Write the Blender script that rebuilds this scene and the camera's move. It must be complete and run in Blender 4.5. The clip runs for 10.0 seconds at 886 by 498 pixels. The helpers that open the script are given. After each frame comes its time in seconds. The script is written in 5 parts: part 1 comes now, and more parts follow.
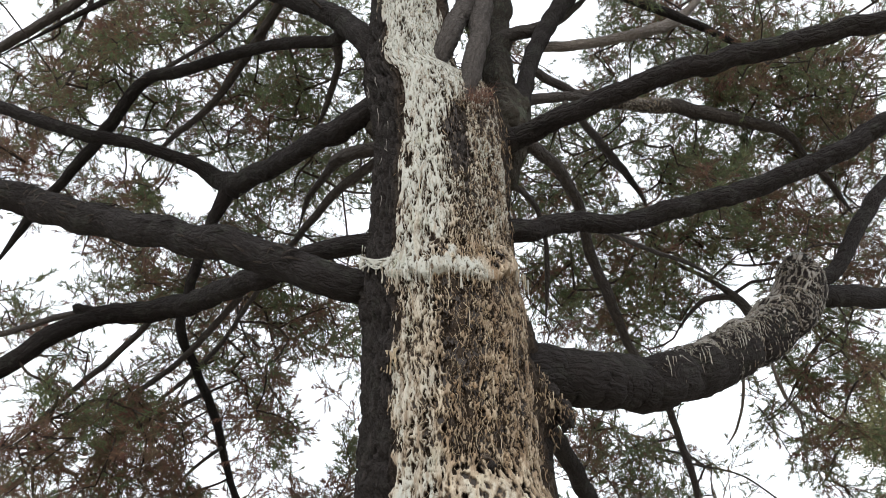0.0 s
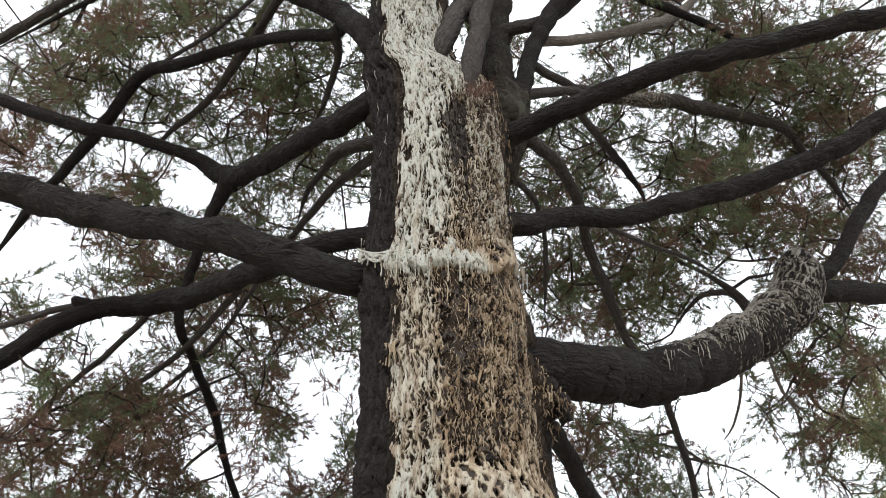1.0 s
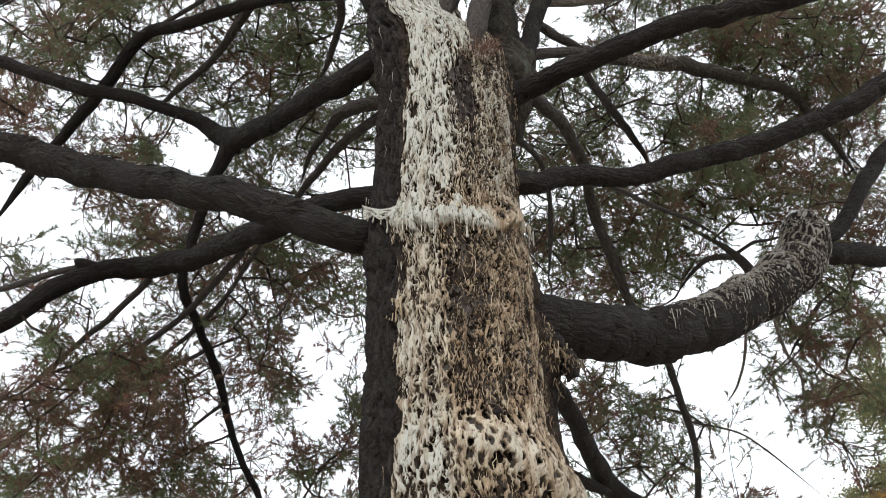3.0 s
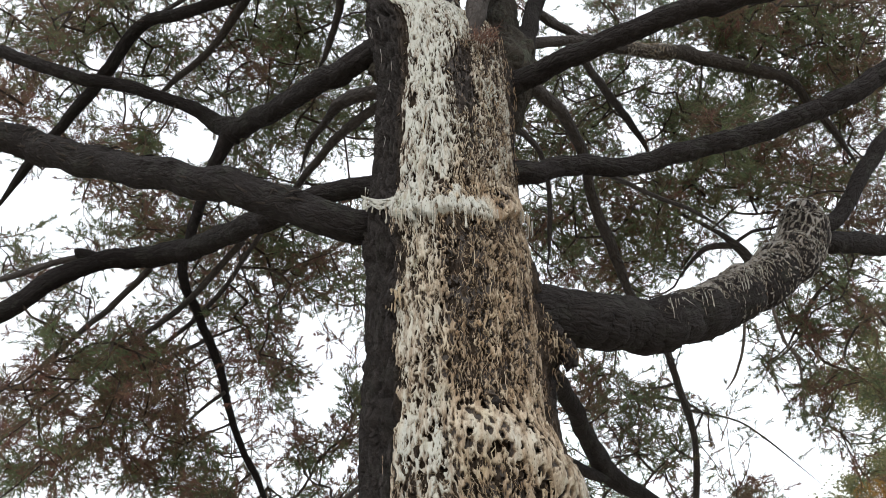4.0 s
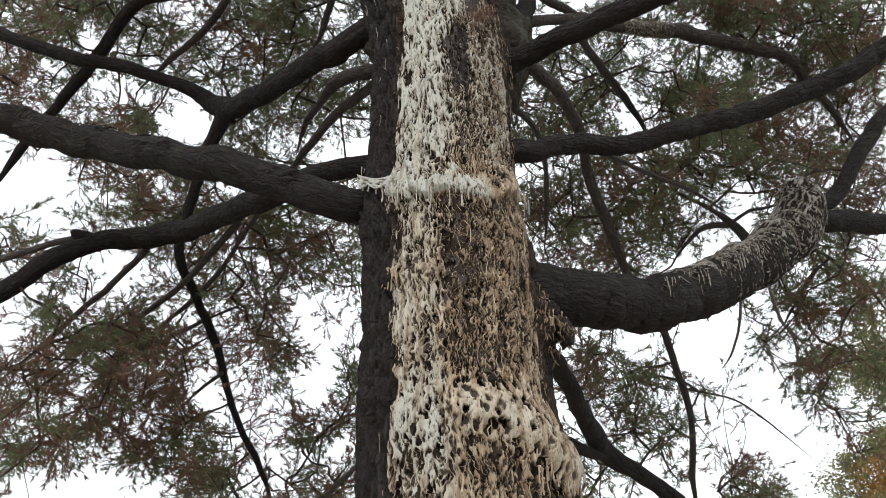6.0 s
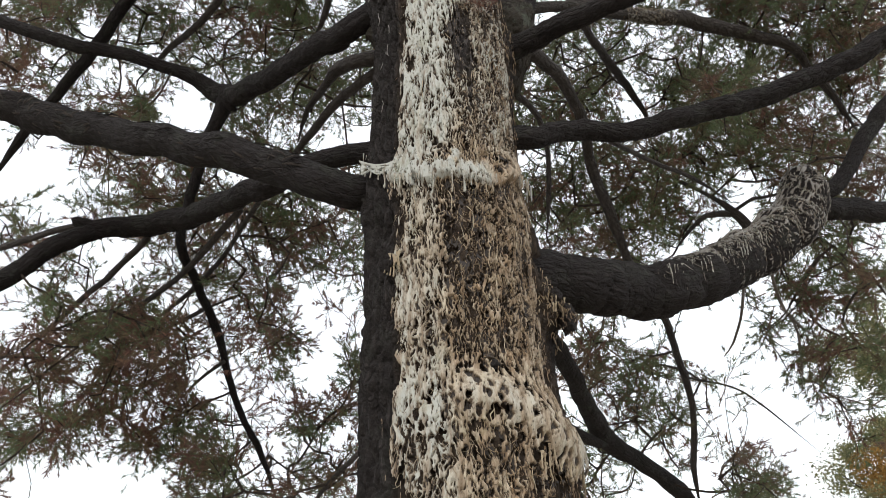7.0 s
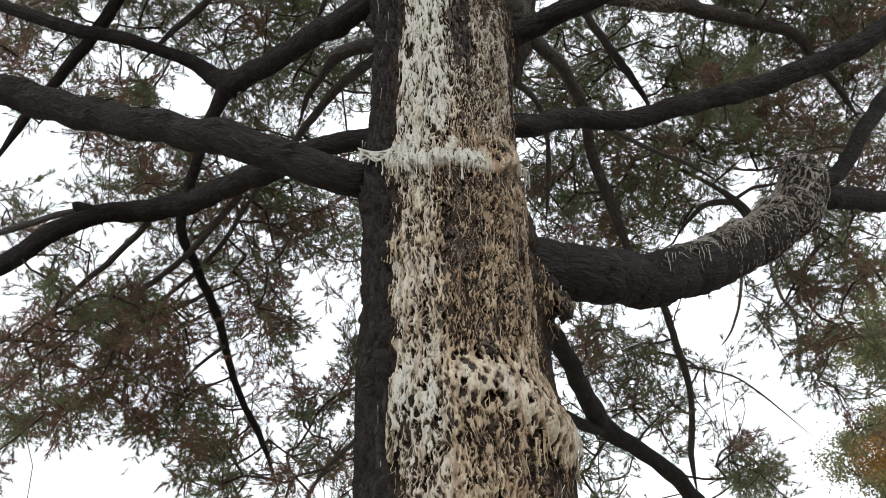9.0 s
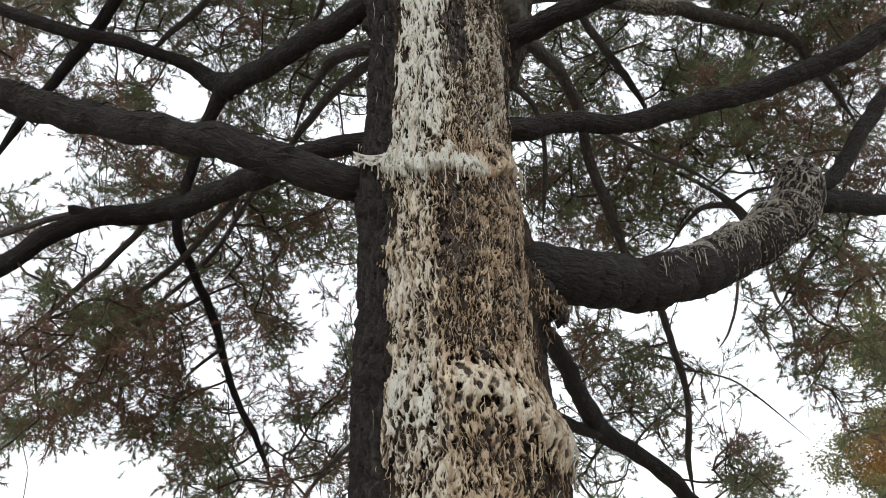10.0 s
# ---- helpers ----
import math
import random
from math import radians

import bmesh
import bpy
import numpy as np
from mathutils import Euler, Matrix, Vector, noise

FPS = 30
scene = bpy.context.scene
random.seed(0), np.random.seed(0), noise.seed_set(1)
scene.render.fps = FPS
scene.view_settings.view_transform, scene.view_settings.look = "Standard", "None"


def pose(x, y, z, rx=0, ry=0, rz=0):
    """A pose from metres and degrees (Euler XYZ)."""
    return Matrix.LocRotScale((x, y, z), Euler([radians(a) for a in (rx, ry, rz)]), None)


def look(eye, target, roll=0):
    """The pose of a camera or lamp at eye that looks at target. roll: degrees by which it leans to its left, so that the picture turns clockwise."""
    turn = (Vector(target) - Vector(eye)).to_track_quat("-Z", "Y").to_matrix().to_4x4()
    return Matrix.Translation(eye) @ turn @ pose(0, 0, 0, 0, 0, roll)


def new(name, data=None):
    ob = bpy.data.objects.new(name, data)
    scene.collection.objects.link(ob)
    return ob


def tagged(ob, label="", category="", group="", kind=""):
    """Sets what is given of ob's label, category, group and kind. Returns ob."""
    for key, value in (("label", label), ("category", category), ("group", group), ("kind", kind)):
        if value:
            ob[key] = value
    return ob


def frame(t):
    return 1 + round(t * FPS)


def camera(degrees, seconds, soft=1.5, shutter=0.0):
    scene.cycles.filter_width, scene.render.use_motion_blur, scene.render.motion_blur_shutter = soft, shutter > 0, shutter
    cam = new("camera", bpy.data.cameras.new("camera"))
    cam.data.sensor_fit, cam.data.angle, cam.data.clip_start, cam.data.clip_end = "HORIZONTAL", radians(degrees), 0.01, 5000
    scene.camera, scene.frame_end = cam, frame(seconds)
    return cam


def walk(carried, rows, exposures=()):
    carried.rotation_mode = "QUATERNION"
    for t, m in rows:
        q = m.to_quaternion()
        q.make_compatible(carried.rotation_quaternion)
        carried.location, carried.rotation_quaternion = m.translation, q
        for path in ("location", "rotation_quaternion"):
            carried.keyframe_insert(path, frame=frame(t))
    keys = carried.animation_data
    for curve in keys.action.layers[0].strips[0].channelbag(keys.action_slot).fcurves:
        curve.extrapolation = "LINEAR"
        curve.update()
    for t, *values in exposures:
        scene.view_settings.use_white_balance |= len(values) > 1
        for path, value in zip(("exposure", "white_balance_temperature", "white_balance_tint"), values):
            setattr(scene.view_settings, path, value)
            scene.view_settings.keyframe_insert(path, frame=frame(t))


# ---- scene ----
cam = camera(57.9, 10.0, soft=0.85)
# seconds, eye (m), yaw, pitch, roll (degrees): a hand-held tilt down with a small step forward
PATH = [
    (0, 0.000, 0.000, 1.600, 0.01, 33.00, -0.02),
    (0.5, -0.001, -0.002, 1.598, -0.12, 32.79, 0.06),
    (1, -0.005, 0.003, 1.589, -0.15, 32.69, 0.12),
    (1.5, -0.016, 0.015, 1.580, -0.18, 32.53, 0.16),
    (2, -0.019, 0.035, 1.556, -0.20, 32.15, 0.14),
    (2.5, -0.027, 0.050, 1.538, -0.19, 31.45, 0.14),
    (3, -0.033, 0.062, 1.533, -0.16, 30.82, 0.19),
    (4.5, -0.022, 0.048, 1.541, -0.14, 29.64, 0.05),
    (5, -0.017, 0.051, 1.538, -0.19, 29.34, -0.04),
    (5.5, -0.016, 0.052, 1.536, -0.29, 29.00, -0.12),
    (7, -0.027, 0.081, 1.510, -0.24, 28.07, -0.06),
    (7.5, -0.022, 0.082, 1.509, -0.07, 27.81, 0.09),
    (8, -0.016, 0.079, 1.507, -0.03, 27.48, 0.21),
    (8.5, -0.010, 0.079, 1.511, 0.01, 27.23, 0.34),
    (9, -0.001, 0.069, 1.513, 0.01, 27.05, 0.40),
    (9.5, 0.005, 0.068, 1.518, -0.09, 27.04, 0.38),
    (10, 0.009, 0.067, 1.527, -0.15, 27.15, 0.32),
]


def aim(x, y, z, yaw, pitch, roll):
    a, b = radians(yaw), radians(pitch)
    way = Vector((-math.sin(a) * math.cos(b), math.cos(a) * math.cos(b), math.sin(b)))
    return look((x, y, z), Vector((x, y, z)) + way, roll)


walk(cam, [(t, aim(*p)) for t, *p in PATH],
     exposures=[(0, 0.06), (2.0, 0.05), (5.0, -0.02), (10, -0.15)])

# ---------------------------------------------------------------- light: bright overcast sky
world = bpy.data.worlds.new("overcast_sky")
scene.world = world
world.use_nodes = True
wn, wl = world.node_tree.nodes, world.node_tree.links
wn.clear()
sky = wn.new("ShaderNodeTexSky")
sky.sky_type = 'NISHITA'
sky.sun_disc = False
sky.sun_elevation, sky.sun_rotation = radians(50), radians(200)
sky.dust_density, sky.air_density = 4.0, 1.5
clear = wn.new("ShaderNodeBackground")
clear.inputs["Strength"].default_value = 0.05
cloud = wn.new("ShaderNodeBackground")
cloud.inputs["Color"].default_value = (0.955, 0.98, 1.015, 1)
cloud.inputs["Strength"].default_value = 1.45
both = wn.new("ShaderNodeAddShader")
wout = wn.new("ShaderNodeOutputWorld")
wl.new(sky.outputs[0], clear.inputs[0])
wl.new(clear.outputs[0], both.inputs[0])
wl.new(cloud.outputs[0], both.inputs[1])
wl.new(both.outputs[0], wout.inputs[0])

sun_data = bpy.data.lights.new("sun", 'SUN')
sun_data.energy, sun_data.angle, sun_data.color = 1.0, radians(40), (1.0, 0.97, 0.92)
sun = new("sun", sun_data)
sun.matrix_world = look((-3, -6, 9), (0, 3.4, 3.5))


# ---------------------------------------------------------------- materials
class Mat:
    """A node material with short ways to add nodes."""

    def __init__(self, name, rough=0.8):
        self.m = bpy.data.materials.new(name)
        self.m.use_nodes = True
        self.n, self.l = self.m.node_tree.nodes, self.m.node_tree.links
        self.p = self.n["Principled BSDF"]
        self.p.inputs["Roughness"].default_value = rough

    def node(self, kind, **inputs):
        nd = self.n.new(kind)
        for key, value in inputs.items():
            self.set(nd.inputs[key.replace("_", " ")], value)
        return nd

    def set(self, socket, value):
        if isinstance(value, bpy.types.NodeSocket):
            self.l.new(value, socket)
        else:
            socket.default_value = value

    def scaled(self, source, sx, sy, sz):
        mp = self.node("ShaderNodeMapping", Vector=source)
        mp.inputs["Scale"].default_value = (sx, sy, sz)
        return mp.outputs[0]

    def noise(self, vector, scale, detail=4.0, rough=0.6):
        return self.node("ShaderNodeTexNoise", Vector=vector, Scale=scale, Detail=detail, Roughness=rough).outputs["Fac"]

    def ramp(self, fac, stops):
        r = self.node("ShaderNodeValToRGB", Fac=fac)
        els = r.color_ramp.elements
        while len(els) < len(stops):
            els.new(0.5)
        for e, (pos, col) in zip(els, stops):
            e.position, e.color = pos, (*col, 1)
        return r.outputs["Color"]

    def math(self, op, a, b):
        nd = self.n.new("ShaderNodeMath")
        nd.operation = op
        self.set(nd.inputs[0], a)
        self.set(nd.inputs[1], b)
        return nd.outputs[0]

    def mix(self, fac, a, b):
        nd = self.n.new("ShaderNodeMix")
        nd.data_type = 'RGBA'
        self.set(nd.inputs["Factor"], fac)
        self.set(nd.inputs[6], a)
        self.set(nd.inputs[7], b)
        return nd.outputs[2]

    def bump(self, height, strength, distance):
        b = self.node("ShaderNodeBump", Height=height, Strength=strength, Distance=distance)
        self.l.new(b.outputs[0], self.p.inputs["Normal"])

    def base(self, colour):
        self.set(self.p.inputs["Base Color"], colour)

    def uv(self):
        return self.n.new("ShaderNodeTexCoord").outputs["UV"]

    def place(self):
        return self.n.new("ShaderNodeNewGeometry").outputs["Position"]


def bark_material(name, dark, mid, light, moss=0.0):
    m = Mat(name, 0.92)
    uv, p = m.uv(), m.place()
    bent = m.node("ShaderNodeVectorMath", **{})
    bent.operation = 'ADD'
    m.l.new(m.scaled(uv, 1, 0.4, 1), bent.inputs[0])
    wob = m.node("ShaderNodeTexNoise", Vector=p, Scale=14.0, Detail=3.0)
    shift = m.node("ShaderNodeVectorMath")
    shift.operation = 'SCALE'
    m.l.new(wob.outputs["Color"], shift.inputs[0])
    shift.inputs["Scale"].default_value = 0.05
    m.l.new(shift.outputs[0], bent.inputs[1])
    plates = m.node("ShaderNodeTexVoronoi", Vector=bent.outputs[0], Scale=34.0)
    plates.feature = 'DISTANCE_TO_EDGE'
    crack = m.ramp(plates.outputs["Distance"], [(0.0, (0, 0, 0)), (0.22, (1, 1, 1))])
    long = m.noise(m.scaled(uv, 1, 0.2, 1), 55, 6, 0.7)
    grit = m.noise(p, 170, 4, 0.75)
    broad = m.noise(p, 3.1, 4)
    tone = m.math('ADD', m.math('MULTIPLY', long, 0.55), m.math('MULTIPLY', grit, 0.45))
    colour = m.ramp(tone, [(0.36, dark), (0.50, mid), (0.66, light)])
    colour = m.mix(m.ramp(broad, [(0.35, (0.45, 0.45, 0.45)), (0.65, (0, 0, 0))]), colour, (*dark, 1))
    if moss:
        patch = m.ramp(m.noise(p, 7.5, 6, 0.75), [(0.52, (0, 0, 0)), (0.66, (moss, moss, moss))])
        colour = m.mix(patch, colour, (0.085, 0.10, 0.075, 1))
    colour = m.mix(m.math('ADD', m.math('MULTIPLY', crack, 0.55), 0.45), tuple(0.95 * c for c in dark) + (1,), colour)
    stain = m.node("ShaderNodeAttribute")
    stain.attribute_name = "stain"
    wet = m.math('MULTIPLY', stain.outputs["Fac"], m.ramp(m.math('ADD', m.math('MULTIPLY', grit, 0.5), m.math('MULTIPLY', long, 0.5)), [(0.40, (0.15, 0.15, 0.15)), (0.56, (0.95, 0.95, 0.95))]))
    colour = m.mix(wet, colour, (0.052, 0.035, 0.022, 1))
    m.base(colour)
    m.p.inputs["Specular IOR Level"].default_value = 0.25
    knots = m.noise(p, 24, 3, 0.6)
    height = m.math('ADD', m.math('ADD', m.math('MULTIPLY', long, 0.8), m.math('MULTIPLY', crack, 0.5)), m.math('ADD', m.math('MULTIPLY', grit, 0.5), m.math('MULTIPLY', knots, 1.3)))
    m.bump(height, 1.0, 0.017)
    return m.m


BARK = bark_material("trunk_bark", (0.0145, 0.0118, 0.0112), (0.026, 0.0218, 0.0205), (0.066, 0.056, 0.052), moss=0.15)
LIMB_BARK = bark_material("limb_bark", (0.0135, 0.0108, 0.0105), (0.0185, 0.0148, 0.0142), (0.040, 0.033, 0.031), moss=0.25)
# Thin-limb bark, lightened: sky glare over far limbs is put into its colour.
GLARE_BARK = bark_material("glare_bark", (0.046, 0.040, 0.037), (0.078, 0.069, 0.064), (0.135, 0.12, 0.11))
FLAKE_BARK = bark_material("flaking_bark", (0.03, 0.024, 0.02), (0.075, 0.062, 0.052), (0.17, 0.15, 0.13))
MOSSY_BARK = bark_material("mossy_bark", (0.022, 0.018, 0.014), (0.050, 0.043, 0.033), (0.115, 0.10, 0.075), moss=0.8)
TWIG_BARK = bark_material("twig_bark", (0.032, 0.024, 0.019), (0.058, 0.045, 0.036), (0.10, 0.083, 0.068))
PALE_BARK = bark_material("pale_bark", (0.14, 0.12, 0.105), (0.26, 0.23, 0.205), (0.40, 0.37, 0.34))


def resin_material(name, whites, worn):
    m = Mat(name, 0.62)
    p = m.place()
    run = m.noise(m.scaled(p, 1, 1, 0.2), 42, 6, 0.7)
    patch = m.noise(p, 4.5, 5, 0.65)
    spots = m.noise(m.scaled(p, 1, 1, 0.5), 130, 5, 0.75)
    pits = m.node("ShaderNodeTexVoronoi", Vector=m.scaled(p, 1, 1, 0.45), Scale=85.0)
    white, cream, stain = whites
    aged = m.node("ShaderNodeAttribute")
    aged.attribute_name = "aged"
    old = m.math('ADD', aged.outputs["Fac"], m.math('MULTIPLY', m.math('SUBTRACT', patch, 0.5), 1.3))
    colour = m.mix(m.ramp(old, [(0.15, (0, 0, 0)), (0.9, (1, 1, 1))]), (*white, 1), (*cream, 1))
    # rust and algae tints
    rust = m.math('MULTIPLY', m.ramp(aged.outputs["Fac"], [(0.55, (0, 0, 0)), (1.0, (0.8, 0.8, 0.8))]), m.ramp(m.noise(m.scaled(p, 1, 1, 0.3), 22, 5, 0.7), [(0.44, (0, 0, 0)), (0.60, (1, 1, 1))]))
    colour = m.mix(rust, colour, (cream[0] * 0.52, cream[1] * 0.36, cream[2] * 0.22, 1))
    algae = m.noise(m.scaled(p, 1, 1, 0.4), 9.0, 5, 0.7)
    colour = m.mix(m.ramp(algae, [(0.56, (0, 0, 0)), (0.74, (0.55, 0.55, 0.55))]), colour, (white[0] * 0.55, white[1] * 0.55, white[2] * 0.32, 1))
    colour = m.mix(m.ramp(m.math('SUBTRACT', m.math('ADD', run, 0.03), m.math('MULTIPLY', aged.outputs["Fac"], 0.12)),
                          [(0.34, (0.8, 0.8, 0.8)), (0.52, (0, 0, 0))]), colour, (*stain, 1))
    thin = m.node("ShaderNodeAttribute")
    thin.attribute_name = "thin"
    rim = m.ramp(m.math('ADD', thin.outputs["Fac"], m.math('MULTIPLY', m.math('SUBTRACT', spots, 0.5), 1.1)),
                 [(0.18, (0, 0, 0)), (0.55, (1, 1, 1))])
    colour = m.mix(rim, colour, (*worn, 1))
    # Dark brown of the thinnest resin, darkened further to paint shade inside holes.
    deep_shade = m.ramp(m.math('ADD', thin.outputs["Fac"], m.math('MULTIPLY', m.math('SUBTRACT', spots, 0.5), 0.8)),
                  [(0.55, (0, 0, 0)), (0.95, (1, 1, 1))])
    colour = m.mix(deep_shade, colour, (0.022, 0.016, 0.0125, 1))
    pit = m.ramp(m.math('ADD', pits.outputs["Distance"], m.math('ADD', m.math('MULTIPLY', m.math('SUBTRACT', patch, 0.5), -0.6), m.math('MULTIPLY', m.math('SUBTRACT', spots, 0.5), 0.9))),
                 [(0.12, (1, 1, 1)), (0.25, (0, 0, 0))])
    colour = m.mix(m.math('MULTIPLY', pit, 0.75), colour, (0.07, 0.05, 0.032, 1))
    m.base(colour)
    m.bump(m.math('SUBTRACT', m.math('ADD', run, m.math('MULTIPLY', spots, 0.8)), m.math('MULTIPLY', pit, 0.8)), 0.8, 0.006)
    return m.m


RESIN = resin_material("dried_resin", ((0.385, 0.395, 0.355), (0.445, 0.378, 0.278), (0.17, 0.115, 0.066)), (0.135, 0.092, 0.054))
RESIN_TAN = resin_material("tan_resin", ((0.40, 0.335, 0.235), (0.33, 0.24, 0.135), (0.18, 0.12, 0.065)), (0.15, 0.095, 0.05))
RESIN_GREY = resin_material("grey_resin", ((0.25, 0.24, 0.22), (0.20, 0.17, 0.135), (0.10, 0.078, 0.055)), (0.09, 0.07, 0.05))


def needle_material():
    m = Mat("needles", 0.55)
    dry = m.node("ShaderNodeAttribute")
    dry.attribute_name = "dry"
    rnd = m.n.new("ShaderNodeNewGeometry").outputs["Random Per Island"]
    green = m.ramp(rnd, [(0.0, (0.080, 0.108, 0.056)), (0.6, (0.130, 0.165, 0.080)), (1.0, (0.20, 0.225, 0.105))])
    brown = m.ramp(rnd, [(0.0, (0.105, 0.055, 0.046)), (0.6, (0.168, 0.087, 0.064)), (1.0, (0.25, 0.138, 0.085))])
    colour = m.mix(dry.outputs["Fac"], green, brown)
    m.base(colour)
    through_leaf = m.node("ShaderNodeBsdfTranslucent", Color=colour)
    add = m.node("ShaderNodeMixShader", Fac=0.6)
    m.l.new(m.p.outputs[0], add.inputs[1])
    m.l.new(through_leaf.outputs[0], add.inputs[2])
    m.l.new(add.outputs[0], m.n["Material Output"].inputs[0])
    return m.m


NEEDLES = needle_material()


def leaf_material():
    m = Mat("autumn_leaves", 0.55)
    rnd = m.n.new("ShaderNodeNewGeometry").outputs["Random Per Island"]
    patch = m.node("ShaderNodeAttribute")
    patch.attribute_name = "turned"
    patch = m.math('ADD', patch.outputs["Fac"], m.math('MULTIPLY', m.math('SUBTRACT', m.noise(m.place(), 1.6, 3), 0.5), 0.8))
    base = m.ramp(rnd, [(0.0, (0.11, 0.12, 0.055)), (0.6, (0.19, 0.19, 0.085)), (1.0, (0.29, 0.27, 0.12))])
    turn = m.ramp(rnd, [(0.0, (0.22, 0.12, 0.03)), (1.0, (0.40, 0.22, 0.05))])
    colour = m.mix(m.ramp(patch, [(0.49, (0, 0, 0)), (0.60, (1, 1, 1))]), base, turn)
    m.base(colour)
    through_leaf = m.node("ShaderNodeBsdfTranslucent", Color=colour)
    add = m.node("ShaderNodeMixShader", Fac=0.4)
    m.l.new(m.p.outputs[0], add.inputs[1])
    m.l.new(through_leaf.outputs[0], add.inputs[2])
    m.l.new(add.outputs[0], m.n["Material Output"].inputs[0])
    return m.m


LEAVES = leaf_material()


def ground_material():
    m = Mat("park_ground", 0.95)
    p = m.place()
    a, b = m.noise(p, 0.5, 5), m.noise(p, 25, 5, 0.7)
    # Unseen ground; soil made pale to bounce light up under limbs and foliage.
    soil = m.ramp(b, [(0.3, (0.24, 0.20, 0.155)), (0.7, (0.44, 0.385, 0.31))])
    grass = m.ramp(b, [(0.3, (0.035, 0.05, 0.018)), (0.7, (0.12, 0.14, 0.06))])
    m.base(m.mix(m.ramp(a, [(0.55, (0, 0, 0)), (0.68, (1, 1, 1))]), soil, grass))
    m.bump(b, 0.8, 0.03)
    return m.m


# ---------------------------------------------------------------- mesh tools
def lattice(ix, iy, seed):
    n = (ix.astype(np.int64) * 374761393 + iy.astype(np.int64) * 668265263 + seed * 974634777) & 0xFFFFFFFF
    n = ((n ^ (n >> 13)) * 1274126177) & 0xFFFFFFFF
    return ((n ^ (n >> 16)) & 0xFFFF) / 65535.0


def vnoise(x, y, seed=0):
    """Smooth noise from 0 to 1 on a grid of numbers."""
    ix, iy = np.floor(x), np.floor(y)
    fx, fy = x - ix, y - iy
    fx, fy = fx * fx * (3 - 2 * fx), fy * fy * (3 - 2 * fy)
    a, b = lattice(ix, iy, seed), lattice(ix + 1, iy, seed)
    c, d = lattice(ix, iy + 1, seed), lattice(ix + 1, iy + 1, seed)
    return (a + (b - a) * fx) * (1 - fy) + (c + (d - c) * fx) * fy


def fbm(x, y, octaves=4, seed=0):
    total, size, amount = 0.0, 1.0, 0.0
    for k in range(octaves):
        total = total + size * vnoise(x * 2 ** k, y * 2 ** k, seed + 17 * k)
        amount += size
        size *= 0.55
    return total / amount


def cells(x, y, seed=0):
    """Distance to the nearest of scattered points, and that point's own random number."""
    ix, iy = np.floor(x), np.floor(y)
    best, own = np.full(x.shape, 9.0), np.zeros(x.shape)
    for dx in (-1, 0, 1):
        for dy in (-1, 0, 1):
            cx, cy = ix + dx, iy + dy
            d = np.hypot(cx + lattice(cx, cy, seed + 1) - x, cy + lattice(cx, cy, seed + 2) - y)
            closer = d < best
            best = np.where(closer, d, best)
            own = np.where(closer, lattice(cx, cy, seed + 3), own)
    return best, own


def cell_edges(x, y, seed=0):
    """How far a place is from the border of its cell: 0 on the border."""
    ix, iy = np.floor(x), np.floor(y)
    f1, f2 = np.full(x.shape, 9.0), np.full(x.shape, 9.0)
    for dx in (-1, 0, 1):
        for dy in (-1, 0, 1):
            cx, cy = ix + dx, iy + dy
            d = np.hypot(cx + lattice(cx, cy, seed + 1) - x, cy + lattice(cx, cy, seed + 2) - y)
            f2 = np.where(d < f1, f1, np.minimum(f2, d))
            f1 = np.minimum(f1, d)
    return f2 - f1


def soft(x, a, b):
    k = np.clip((x - a) / (b - a), 0, 1)
    return k * k * (3 - 2 * k)


def mesh_of(name, verts, faces, material, uv=None, values=None, smooth=True):
    """A mesh from arrays: faces all of one size; uv per vertex; values: {attribute: number per vertex}."""
    me = bpy.data.meshes.new(name)
    verts, faces = np.asarray(verts, np.float32), np.asarray(faces, np.int32)
    k, n = faces.shape[1], len(faces)
    me.vertices.add(len(verts))
    me.vertices.foreach_set("co", verts.ravel())
    me.loops.add(n * k)
    me.loops.foreach_set("vertex_index", faces.ravel())
    me.polygons.add(n)
    me.polygons.foreach_set("loop_start", np.arange(0, n * k, k, dtype=np.int32))
    me.polygons.foreach_set("loop_total", np.full(n, k, np.int32))
    me.polygons.foreach_set("use_smooth", np.full(n, smooth, bool))
    if uv is not None:
        layer = me.uv_layers.new(name="UVMap")
        layer.data.foreach_set("uv", np.asarray(uv, np.float32)[faces.ravel()].ravel())
    for key, value in (values or {}).items():
        me.attributes.new(key, 'FLOAT', 'POINT').data.foreach_set("value", np.asarray(value, np.float32))
    me.materials.append(material)
    me.update()
    me.validate()
    return me


def stands(ob):
    """The pose of a thing or part in the world."""
    own = ob.matrix_parent_inverse @ ob.matrix_basis
    return stands(ob.parent) @ own if ob.parent else ob.matrix_basis


def part(name, me, parent, label="", kind=""):
    ob = new(name, me)
    ob.parent = parent
    if parent is not None:
        ob.matrix_parent_inverse = stands(parent).inverted()
    return tagged(ob, label, kind=kind)


